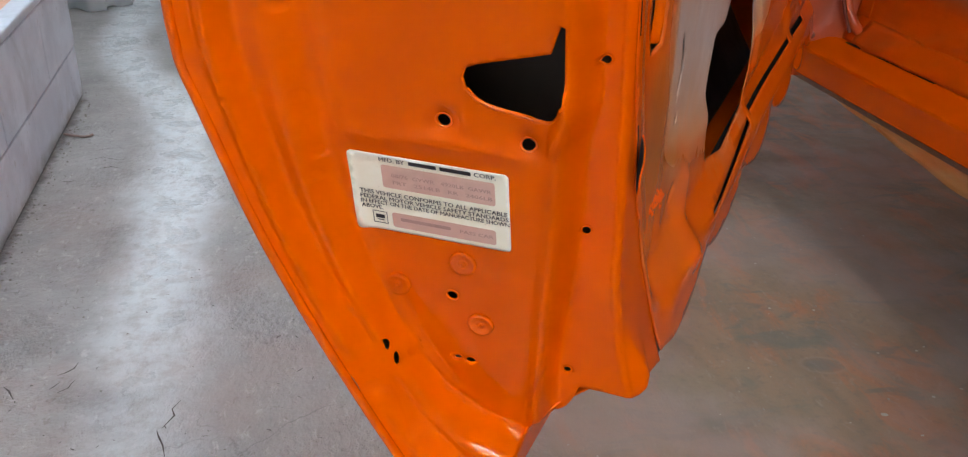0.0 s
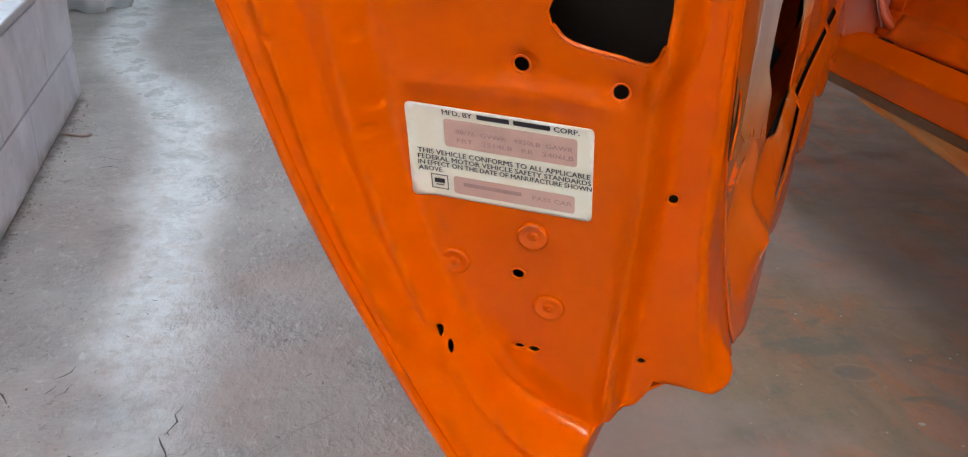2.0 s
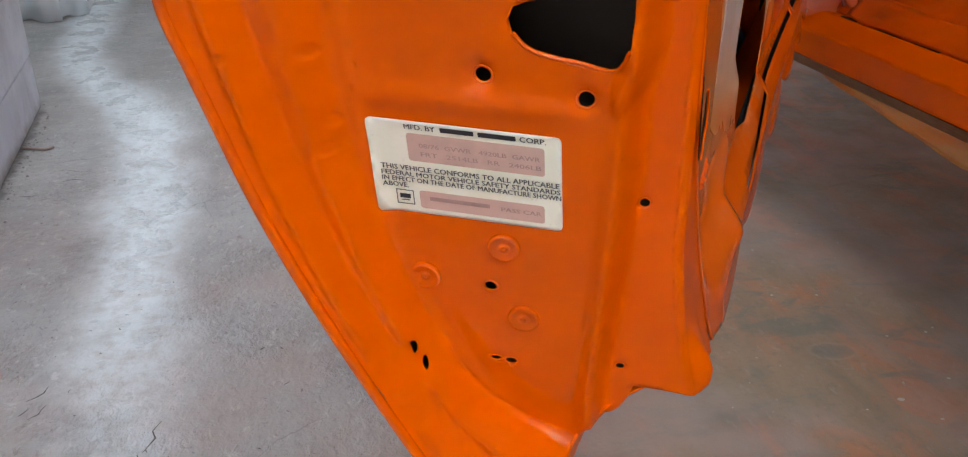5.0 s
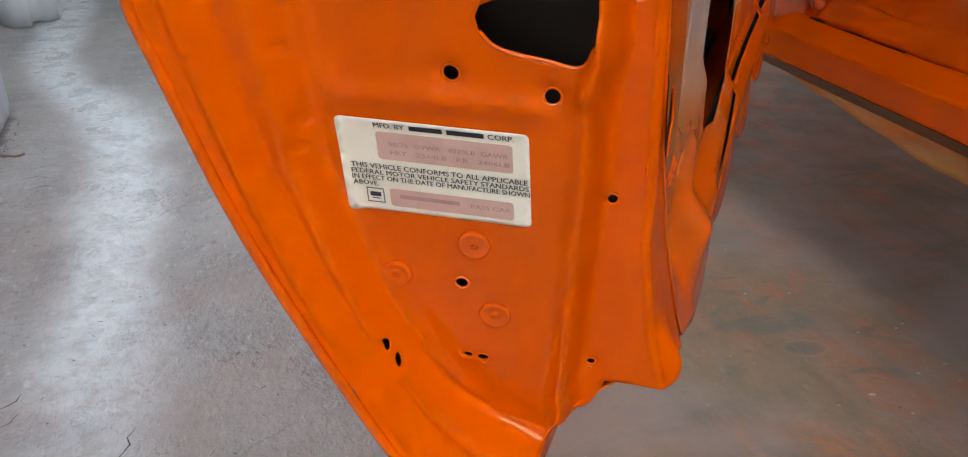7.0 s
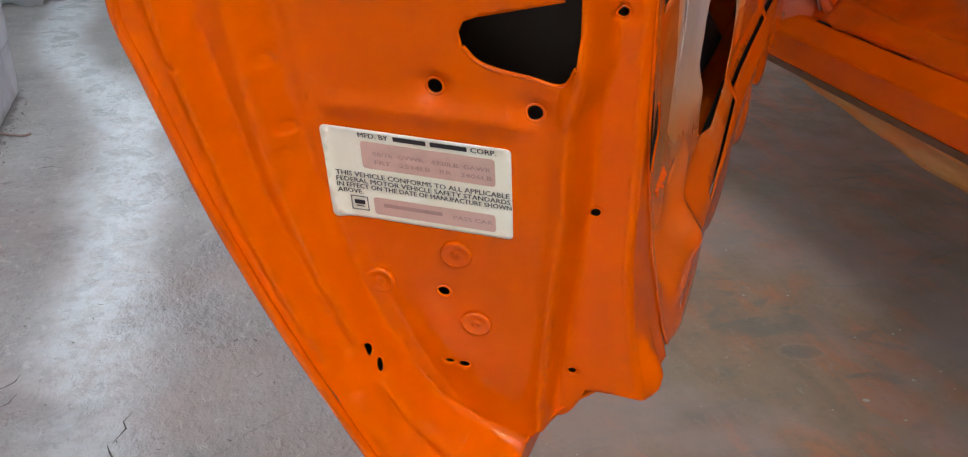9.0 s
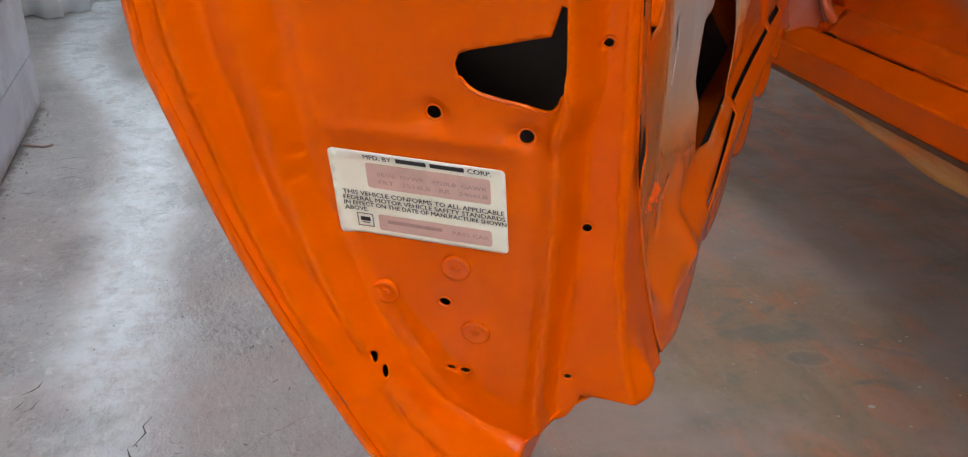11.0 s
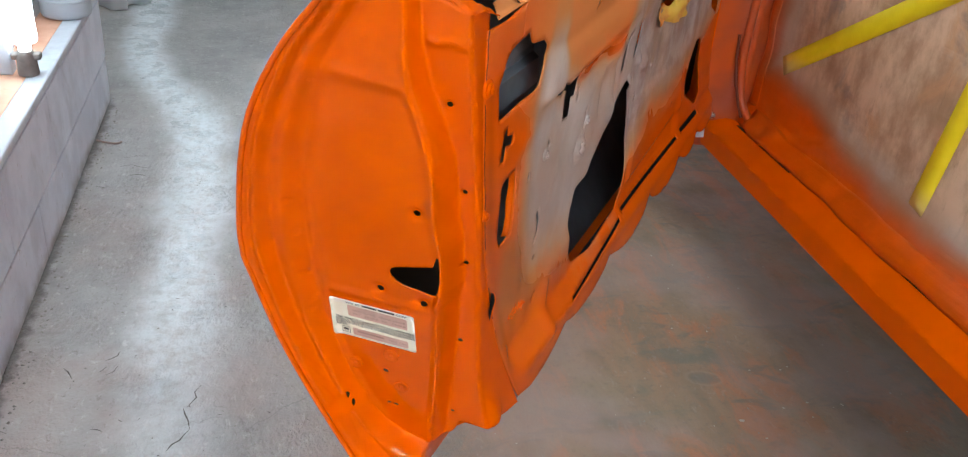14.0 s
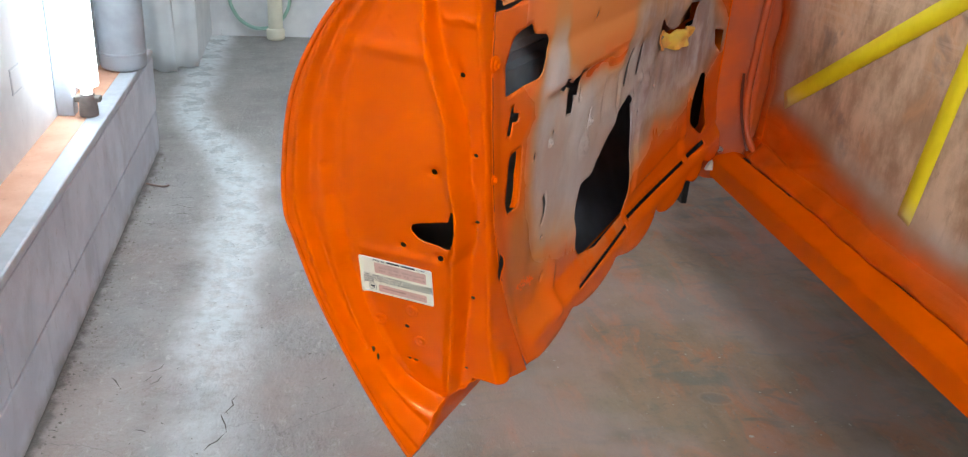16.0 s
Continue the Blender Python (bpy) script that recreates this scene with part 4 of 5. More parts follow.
label_patch("pink_field", 0.0202, 0.0902, 0.0070, 0.0232, M_LABEL_PINK, 0.002)
label_patch("pink_field", 0.0235, 0.0895, 0.0410, 0.0520, M_LABEL_PINK, 0.002)


def words(text, x, y, width, height, mat, name="print_line", lift=0.0012):
    cu = bpy.data.curves.new("txt", "FONT")
    cu.body = text
    cu.resolution_u = 2
    cu.offset = 0.0
    tmp = new("txt", cu)
    me = bpy.data.meshes.new_from_object(tmp.evaluated_get(bpy.context.evaluated_depsgraph_get()))
    bpy.data.objects.remove(tmp)
    co = np.array([v.co[:] for v in me.vertices])
    lo, hi = co.min(0), co.max(0)
    caps = 0.729 if hi[1] > 0.6 else hi[1]
    pos, polys = [], [tuple(p.vertices) for p in me.polygons]
    for k, dx in enumerate((-0.00009, 0.00009)):
        pos += [on_label(x + dx + (c[0] - lo[0]) / (hi[0] - lo[0]) * width, y - c[1] / caps * height, lift + 0.00006 * k) for c in co]
    me = bpy.data.meshes.new("print")
    me.from_pydata(pos, [], polys + [tuple(i + len(co) for i in p) for p in polys])
    me.update()
    me.materials.clear()
    me.materials.append(mat)
    ob = new(name, me)
    ob.parent = label_ob
    return ob


words("MFD. BY", 0.0200, 0.0046, 0.0158, 0.0031, M_INK)
for x0, x1 in ((0.0383, 0.0553), (0.0574, 0.0763)):
    label_patch("maker_bar", x0, x1, 0.0018, 0.0046, M_INK, 0.0005, 0.0012)
words("CORP.", 0.0782, 0.0046, 0.0130, 0.0031, M_INK)
words("THIS VEHICLE CONFORMS TO ALL APPLICABLE", 0.0048, 0.0292, 0.0925, 0.0031, M_INK)
words("FEDERAL MOTOR VEHICLE SAFETY STANDARDS", 0.0048, 0.0328, 0.0930, 0.0029, M_INK)
words("IN EFFECT ON THE DATE OF MANUFACTURE SHOWN", 0.0048, 0.0363, 0.0934, 0.0029, M_INK)
words("ABOVE.", 0.0048, 0.0398, 0.0135, 0.0029, M_INK)
words("08/76  GVWR   4920LB  GAWR", 0.0265, 0.0148, 0.0615, 0.0026, M_FAINT)
words("FRT   2514LB   RR   2406LB", 0.027, 0.0198, 0.0615, 0.0026, M_FAINT)
label_patch("serial_bar", 0.029, 0.061, 0.0442, 0.0466, M_FAINT, 0.0004, 0.0012)
words("PASS CAR", 0.067, 0.0474, 0.021, 0.0026, M_FAINT)
# maker's mark as a plain framed block
for x0, x1, y0, y1 in ((0.0110, 0.0205, 0.0415, 0.0420), (0.0110, 0.0205, 0.0500, 0.0505), (0.0110, 0.0115, 0.0420, 0.0500), (0.0200, 0.0205, 0.0420, 0.0500), (0.0128, 0.0186, 0.0440, 0.0468), (0.0135, 0.0180, 0.0476, 0.0482)):
    label_patch("mark_bar", x0, x1, y0, y1, M_INK, 0.0002, 0.0012)

# ---- inner stamping ----


NOTCHES = (0.10, 0.315, 0.545, 0.80, 1.03, 1.19, 1.40)


def lobe(u):
    """0 in the notches of the lower flange, 1 midway between them"""
    for a, b in zip(NOTCHES, NOTCHES[1:]):
        if a <= u < b:
            return math.sin(math.pi * (u - a) / (b - a)) ** 0.6
    return 0.0


def panel_v(u, z):
    v = -0.0025
    v += 0.0225 * smooth((0.648 - z) / 0.045)                      # flared bottom flange
    v += 0.008 * smooth((u - 0.68) / 0.5) * smooth((0.69 - z) / 0.05)
    v += (0.002 + 0.004 * smooth((u - 0.4) / 0.3)) * lobe(u) * smooth((0.600 - z) / 0.03)             # flange bulges out between its notches
    v -= 0.006 * smooth((z - 0.70) / 0.03) * smooth((0.985 - z) / 0.03) * smooth((u - 0.14) / 0.05) * smooth((0.66 - u) / 0.05)
    v -= 0.007 * smooth((z - 0.72) / 0.05) * smooth((1.0 - z) / 0.04) * smooth((u - 0.62) / 0.04) * smooth((1.08 - u) / 0.05)
    v += 0.004 * bell((z - 0.93) - 0.22 * (u - 0.40), 0.018) * smooth((u - 0.30) / 0.04) * smooth((0.60 - u) / 0.04)
    v += 0.007 * bell(u - 0.47, 0.03) * bell(z - 0.88, 0.05)
    v += 0.005 * bell(u - 0.50, 0.022) * smooth((z - 0.82) / 0.04) * smooth((1.0 - z) / 0.03)
    v += 0.005 * bell(u - 0.70, 0.03) * smooth((z - 0.78) / 0.05)
    v += 0.005 * bell(u - 0.86, 0.035) * smooth((z - 0.80) / 0.05)
    v += 0.006 * smooth((u - 1.0) / 0.05) * smooth((0.74 - z) / 0.05) * smooth((z - 0.63) / 0.02)
    v += 0.004 * smooth((z - 1.035) / 0.025)                      # raised upper band
    v += 0.006 * bell(u - 0.255, 0.016) * smooth((0.70 - z) / 0.02) * smooth((z - 0.595) / 0.02)  # upright pressed rib
    v -= 0.0035 * smooth((0.72 - z) / 0.02) * smooth((z - 0.62) / 0.03) * smooth((u - 0.12) / 0.05) * smooth((0.24 - u) / 0.04)
    v -= 0.004 * bell(u - 0.30, 0.024) * bell(z - 0.865, 0.03)
    v += 0.007 * smooth((0.019 - math.hypot(u - 0.365, z - 0.845)) / 0.006) - 0.010 * smooth((0.012 - math.hypot(u - 0.365, z - 0.845)) / 0.005)
    v += 0.006 * smooth((0.016 - math.hypot(u - 0.68, z - 0.885)) / 0.008) + 0.006 * smooth((0.014 - math.hypot(u - 0.64, z - 0.90)) / 0.008)
    v += 0.005 * smooth((z - 0.955 - 0.055 * u) / 0.008) * smooth((u - 0.17) / 0.02) * smooth((0.60 - u) / 0.03) * smooth((1.04 - z) / 0.03)
    v += 0.003 * bell(u - 0.775, 0.022) * smooth((z - 0.83) / 0.03) * smooth((0.94 - z) / 0.03) - 0.004 * bell(u - 0.60, 0.02) * bell(z - 0.78, 0.04)
    v -= 0.005 * smooth((u - 0.43) / 0.012) * smooth((0.53 - u) / 0.012) * smooth((z - 0.86) / 0.02) * smooth((0.95 - z) / 0.015)
    v += 0.004 * smooth((0.013 - math.hypot(u - 0.60, z - 0.872)) / 0.006) + 0.004 * smooth((0.012 - math.hypot(u - 0.545, z - 0.815)) / 0.006)
    v += 0.005 * smooth((0.82 - z) / 0.01) * smooth((u - 0.665) / 0.015) * smooth((1.06 - u) / 0.02) * smooth((z - 0.66 - 0.04 * (u - 0.66)) / 0.015)
    v -= 0.004 * bell(math.hypot(u - 0.225, z - 0.668), 0.02)
    k = smooth((u - seam_u(z) - 0.002) / 0.035)
    return (seam_v(z) + 0.0008) * (1 - k) + v * k


def panel_map(u, z):
    return P(u, panel_v(u, z), z)


bot = lambda u: 0.592 - (0.022 + 0.006 * smooth((u - 0.5) / 0.2)) * lobe(u)
p_out = [(seam_u(z) - 0.0015, z) for z in (1.108, 1.07, 1.033, 0.99, 0.94, 0.89, 0.845, 0.80, 0.763, 0.72, 0.68, 0.64, 0.60)]
p_out += [(u, bot(u)) for u in np.arange(0.14, 1.361, 0.02).tolist()] + [(1.36, 0.60), (1.375, 0.80), (1.37, 1.0), (1.35, 1.15)]
p_out += [(1.0, 1.152), (0.6, 1.145), (0.271, 1.133), (0.177, 1.124), (0.094, 1.118), (0.025, 1.108)]
CUT_A = rounded([(0.033, 1.000), (0.026, 1.038), (0.026, 1.060), (0.038, 1.073), (0.056, 1.077), (0.090, 1.081), (0.099, 1.066), (0.139, 1.060), (0.156, 1.048), (0.155, 1.025), (0.147, 1.006), (0.132, 1.002), (0.092, 1.003)], 0.006, 3)
CUT_N = [(0.053, 0.981), (0.062, 0.985), (0.063, 0.974), (0.080, 0.970), (0.077, 0.960), (0.062, 0.962), (0.058, 0.946), (0.046, 0.949)]
CUT_C = rounded([(0.059, 0.919), (0.098, 0.923), (0.101, 0.880), (0.099, 0.838), (0.066, 0.836), (0.057, 0.855)], 0.008, 3)
CUT_H = [(0.230, 0.965), (0.231, 0.983), (0.250, 0.979), (0.258, 0.9715), (0.281, 0.965), (0.287, 0.974), (0.291, 0.983), (0.318, 0.982), (0.314, 0.961), (0.3095, 0.941), (0.296, 0.943), (0.294, 0.917), (0.2685, 0.920), (0.267, 0.950), (0.271, 0.959), (0.258, 0.963), (0.255, 0.958)]
CUT_D = rounded([(0.590, 0.882), (0.520, 0.858), (0.482, 0.834), (0.456, 0.809), (0.440, 0.799), (0.424, 0.780), (0.371, 0.781), (0.358, 0.740), (0.361, 0.674), (0.383, 0.650), (0.461, 0.636), (0.617, 0.642), (0.652, 0.676), (0.639, 0.753), (0.620, 0.825)], 0.012, 3)
CUT_F = rounded([(1.146, 0.806), (1.196, 0.797), (1.245, 0.664), (1.190, 0.650), (1.085, 0.702), (1.106, 0.768)], 0.01, 3)
CUT_G = rounded([(1.222, 0.896), (1.335, 0.876), (1.335, 0.82), (1.25, 0.855)], 0.008, 3)
CUT_T = [(0.722, 0.990), (0.745, 0.988), (0.79, 0.968), (0.83, 0.955), (0.87, 0.958), (0.905, 0.972), (0.94, 0.993), (1.03, 0.985), (1.022, 0.96), (1.01, 0.938), (0.96, 0.938), (0.85, 0.938), (0.80, 0.943), (0.765, 0.955), (0.742, 0.972)]


def slot(u0, z0, u1, z1, w):
    d = Vector((u1 - u0, z1 - z0)).normalized()
    q = Vector((-d.y, d.x)) * w
    return rounded([(u0 + q.x, z0 + q.y), (u0 - q.x, z0 - q.y), (u1 - q.x, z1 - q.y), (u1 + q.x, z1 + q.y)], w, 3)


p_holes = [CUT_A, CUT_N, CUT_C, CUT_H, CUT_D, CUT_F, CUT_G, CUT_T,
           slot(0.348, 0.610, 0.615, 0.622, 0.0028), slot(0.634, 0.630, 1.026, 0.6285, 0.0030), slot(1.060, 0.6305, 1.212, 0.627, 0.0042),
           slot(0.545, 0.905, 0.561, 0.968, 0.0075), slot(0.612, 0.911, 0.630, 0.972, 0.006), slot(0.332, 1.05, 0.338, 1.062, 0.004),
           slot(0.374, 0.872, 0.378, 0.905, 0.0016), slot(0.321, 0.932, 0.326, 0.949, 0.002), slot(0.225, 0.668, 0.226, 0.684, 0.0015),
           [(0.205, 0.812), (0.213, 0.818), (0.222, 0.80), (0.221, 0.782), (0.209, 0.765), (0.208, 0.768), (0.214, 0.784), (0.212, 0.800)],
           ellipse(0.146, 0.893, 0.004, 0.006), ellipse(0.216, 0.746, 0.004, 0.003), ellipse(0.225, 0.905, 0.004, 0.004), ellipse(0.62, 0.70, 0.004, 0.004), ellipse(0.66, 0.83, 0.003, 0.004), ellipse(0.75, 0.86, 0.003, 0.003), ellipse(0.96, 0.72, 0.003, 0.003)]
verts, faces = sheet(p_out, p_holes, 0.0062, panel_map, 0.005)
inner = ob_from("inner_panel", verts, faces, M_PANEL, door, "inner stamping with openings, grey primer misted with orange", thick=0.0014)

# rolled hem along the rear edge of the skin
tube_ob("hem", [P(rim_u(z) + 0.0010, rim_v(z) + 0.0022, z) for z in zs_rim], 0.0031, M_EDGE, door, "rolled orange hem of the skin")
tube_ob("hem", [P(u, -0.0705 - 0.012 * math.sin(math.pi * (u + 0.05) / 1.45), 0.498) for u in (-0.046, 0.3, 0.7, 1.1, 1.39)], 0.0022, M_ORANGE, door)
# bottom and front closing plates
vs, fs = [], []
k = 40
under = [(-0.0695, 0.500), (-0.0605, 0.516), (-0.0560, 0.546), (-0.0520, 0.566), (-0.0465, 0.5775), (-0.031, 0.585), (-0.012, 0.602)]
for i in range(k + 1):
    t = i / k
    for a, b in under:
        ua = end_u(a, b) + 0.002
        vs.append(P(ua + (1.38 - ua) * t, a - 0.012 * math.sin(math.pi * t) * smooth((0.52 - b) / 0.02), b))
for i in range(k):
    for j in range(6):
        a = i * 7 + j
        fs.append((a, a + 1, a + 8, a + 7))
ob_from("bottom_plate", vs, fs, M_ORANGE, door, "orange underside of the door", thick=0.0015)
front = [(rim_v(z), z) for z in zs_rim] + [(-0.04, 0.53), (0.0, 0.565), (0.0, 1.12), (-0.05, 1.15)]
verts, faces = sheet(front, [], 0.03, lambda a, b: P(1.372, a, b), 0.02)
ob_from("front_panel", verts, [f[::-1] for f in faces], M_ORANGE, door, "orange front end of the door", thick=0.0015)

# points of a black sheet added behind the lower slots as their shade
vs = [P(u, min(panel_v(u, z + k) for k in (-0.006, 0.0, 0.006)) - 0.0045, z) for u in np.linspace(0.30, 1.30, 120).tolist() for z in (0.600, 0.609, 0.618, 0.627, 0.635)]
# plate added to stand for the shade inside the front cut-outs
ob_from("front_shade_plate", [P(u, -0.032, z) for u in (1.05, 1.36) for z in (0.62, 0.93)], [(0, 2, 3, 1)], M_CAVITY, door, "added black plate as shade behind the front cut-outs", thick=0.002)
ob_from("slot_shade_sheet", vs, [(i * 5 + j, i * 5 + 5 + j, i * 5 + 6 + j, i * 5 + 1 + j) for i in range(119) for j in range(4)], M_CAVITY, door, "added black sheet as shade behind the lower slots", thick=0.0008)

# window slot: folded top flange of the inner stamping and the torn-looking end brackets
verts, faces = sheet([(0.0, 0.0), (1.35, 0.0), (1.35, -0.03), (0.45, -0.035), (0.40, -0.055), (0.30, -0.06), (0.175, -0.052), (0.12, -0.036), (0.062, -0.027), (0.045, -0.02), (0.028, -0.019)],
                     [slot(0.070, -0.0185, 0.060, -0.003, 0.0022), slot(0.186, -0.030, 0.160, -0.006, 0.0024), slot(0.33, -0.032, 0.30, -0.008, 0.0024), slot(0.52, -0.025, 0.49, -0.006, 0.0024)], 0.008,
                     lambda a, b: P(a, panel_v(a, 1.11) + b, 1.113 + 0.03 * min(a, 0.6) + 0.008 * smooth((-0.004 - b) / 0.012) - 0.003 * math.sin(a * 42) * smooth(-b / 0.02)), 0.005)
ob_from("top_flange", verts, faces, M_DRY, door, "folded dry-sprayed orange flange of the window slot", thick=0.0014)
top_z = lut([(-0.045, 1.1585), (-0.03, 1.149), (-0.006, 1.139), (0.0, 1.135), (0.01, 1.132)])
verts, faces = sheet([(-0.040, 0.0), (0.004, 0.0), (0.006, 0.052), (-0.004, 0.058), (-0.010, 0.024), (-0.026, 0.018), (-0.036, 0.014)], [], 0.0035,
                     lambda a, b: P(end_u(min(a, -0.006), 1.137) + b, a, top_z(a) - 0.0022 + 0.05 * min(b, 0.02) - 0.35 * max(0.0, b - 0.02) + 0.0009 * math.sin(a * 420 + b * 90) * math.sin(b * 260 + a * 150)), 0.003)
ob_from("corner_bracket", verts, faces, M_ORANGE, door, "crumpled glossy orange corner fold", thick=0.0012)
# reinforcement plate inside the door, seen through the upper rear cut-out
vs, fs = [], []
beam = [(-0.030, 1.062), (-0.026, 1.052), (-0.026, 1.040), (-0.034, 1.034), (-0.036, 1.022), (-0.028, 1.016), (-0.027, 0.985), (-0.040, 0.975), (-0.042, 0.940)]
for u in (0.004, 0.08, 0.16, 0.21):
    vs += [P(u, a, b) for a, b in beam]
for i in range(3):
    for j in range(8):
        fs.append((i * 9 + j, i * 9 + j + 1, i * 9 + 10 + j, i * 9 + 9 + j))
ob_from("reinforcement", vs, fs, make_plain("blue_grey_steel", (0.13, 0.145, 0.17), 0.45, 0, 0.4, 12), door, "blue-grey pressed plate inside the door", smooth=False, thick=0.001)
# rough sealer crumbs beside the pressed rib
rng = random.Random(3)
vs, fs = [], []
for _ in range(70):
    along = rng.random() ** 0.6
    u, z, r = 0.112 + 0.076 * along + rng.gauss(0, 0.004), 0.708 - 0.018 * along + rng.gauss(0, 0.0035), rng.uniform(0.0008, 0.0021)
    k, v = len(vs), panel_v(u, z)
    vs += [P(u + r, v, z), P(u, v, z + r * 1.3), P(u - r, v, z), P(u, v, z - r * 1.3), P(u, v + r, z)]
    fs += [(k, k + 1, k + 4), (k + 1, k + 2, k + 4), (k + 2, k + 3, k + 4), (k + 3, k, k + 4)]
ob_from("rough_sealer", vs, fs, M_EDGE, door, "crumbs of rough painted sealer", smooth=False)
# plate added for the dark red primed inside of the door
vs = [P(u, -0.03, z) for u in (0.70, 1.06) for z in (0.94, 1.01)]
ob_from("red_plate", vs, [(0, 2, 3, 1)], M_DARKRED, door, "added dark red plate for the primed inside behind the upper cut-out", thick=0.002)
# open seam along the rear of the inner stamping; dark strips added as shade
vs = [P(seam_u(z) + d, seam_v(z) - 0.0022, z) for z in np.linspace(0.572, 1.10, 40).tolist() for d in (-0.010, 0.014)]
ob_from("seam_backing", vs, [(i * 2, i * 2 + 1, i * 2 + 3, i * 2 + 2) for i in range(39)], M_DARKRED, door, "added dark red strip for the shade behind the seam", thick=0.0005)
for z0, z1 in ((1.118, 1.06), (1.035, 0.86), (0.80, 0.745), (0.72, 0.66), (0.63, 0.585)):
    pts = [P(seam_u(z0 + (z1 - z0) * i / 6) + 0.0008 * math.sin(i * 2.1), 0.0012, z0 + (z1 - z0) * i / 6) for i in range(7)]
    tube_ob("open_seam", pts, 0.00035, M_CAVITY, door, "dark open seam between the stampings")


# black sheet laid over the seam for the shade inside a tear
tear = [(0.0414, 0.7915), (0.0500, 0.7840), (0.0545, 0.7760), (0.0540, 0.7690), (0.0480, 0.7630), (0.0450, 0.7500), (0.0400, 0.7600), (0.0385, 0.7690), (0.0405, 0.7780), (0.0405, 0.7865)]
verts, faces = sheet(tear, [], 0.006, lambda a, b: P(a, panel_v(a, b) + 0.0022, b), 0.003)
ob_from("torn_gap", verts, [f[::-1] for f in faces], M_CAVITY, door, "black sheet for the shade inside the torn seam")
tube_ob("torn_lip", [P(a + 0.0012, panel_v(a, b) + 0.0028, b) for a, b in tear[:6]], 0.0006, M_ORANGE, door, "curled orange lip of the torn seam")
# rolled return along the inner edge of the rear cut-out
vs, fs = [], []
edge = [(0.094, 0.925), (0.1005, 0.915), (0.1015, 0.900), (0.101, 0.880), (0.100, 0.860), (0.099, 0.845), (0.093, 0.8375)]
for a, b in edge:
    for k in range(6):
        t = k / 5
        vs.append(P(a - 0.004 * t, panel_v(a, b) - 0.001 - 0.006 * math.sin(t * math.pi / 2) - 0.0008 * math.sin(b * 480) * t, b - 0.001 * t))
for i in range(len(edge) - 1):
    for k in range(5):
        a = i * 6 + k
        fs.append((a, a + 1, a + 7, a + 6))
ob_from("cutout_return", vs, fs, M_ORANGE, door, "glossy wrinkled orange return of the cut-out edge", thick=0.0012)


def bolt_on(u, z, r, mat, lab, v=None):
    """flanged hexagon head with a round recess"""
    v = panel_v(u, z) if v is None else v
    m = Matrix.Translation(P(u, v, z)) @ Matrix.Rotation(math.pi / 2, 4, "X")
    head = part("bolt", lathe([(r * 1.5, -0.002), (r * 1.5, 0.0008), (r * 1.3, 0.0014), (r * 1.05, 0.0015)], 20, m), mat, door, lab, True)
    part("bolt_hexagon", lathe([(r * 1.08, 0.0), (r * 1.08, 0.0034), (r * 0.95, 0.0042), (r * 0.66, 0.0042), (r * 0.60, 0.0020), (r * 0.2, 0.0020)], 6, m), mat, head)


bolt_on(-0.0125, 1.050, 0.0068, M_ORANGE, "painted hinge screw head", 0.0015)
bolt_on(0.006, 0.905, 0.0042, M_ORANGE, "painted screw head", 0.0015)
bolt_on(0.215, 0.893, 0.0055, M_PANEL, "grey primed bolt head")
bolt_on(0.383, 0.882, 0.005, M_PANEL, "grey primed bolt head")

# ---- the car ----
def extrude_y(name, prof, ys, mat, lab="", dx=None, closed=True, wave=None, parent=None):
    vs, fs = [], []
    n = len(prof)
    for k, y in enumerate(ys):
        o = dx(y) if dx else 0.0
        for i, (x, z) in enumerate(prof):
            w = wave(y, i) if wave else (0, 0)
            vs.append((x + o + w[0], y, z + w[1]))
    for k in range(len(ys) - 1):
        for i in range(n if closed else n - 1):
            j = (i + 1) % n
            fs.append((k * n + i, k * n + j, (k + 1) * n + j, (k + 1) * n + i))
    if closed:
        fs += [tuple(range(n))[::-1], tuple((len(ys) - 1) * n + i for i in range(n))]
    return ob_from(name, vs, fs, mat, car if parent is None else parent, lab, smooth=False)


def lean(y):
    return 0.02 * (y - 1)


sill_ys = np.linspace(-1.3, 1.612, 40).tolist()
under_ys = np.linspace(-1.3, 2.0, 44).tolist()
sill = extrude_y("sill", [(1.044, 0.4735), (1.0385, 0.4755), (1.0365, 0.480), (1.0375, 0.524), (1.0395, 0.5285), (1.044, 0.5315), (1.080, 0.5525), (1.087, 0.554), (1.20, 0.556), (1.20, 0.42), (1.10, 0.44), (1.075, 0.46)], sill_ys, make_orange("orange_sill_paint", 0.3, 0.25), "glossy orange door sill", lean)
bev = sill.modifiers.new("edge", "BEVEL")
bev.width, bev.segments, bev.limit_method, bev.angle_limit = 0.002, 2, "ANGLE", 0.5
# orange underside whose shade is put into a brown colour
extrude_y("sill_underside", [(1.044, 0.472), (1.075, 0.452), (1.13, 0.419), (1.20, 0.385), (1.27, 0.351), (1.28, 0.38), (1.20, 0.43), (1.085, 0.466)], under_ys, make_plain("sill_underside_shade", (0.22, 0.085, 0.025), 0.55), "orange underside of the sill with its shade put into brown", lean)
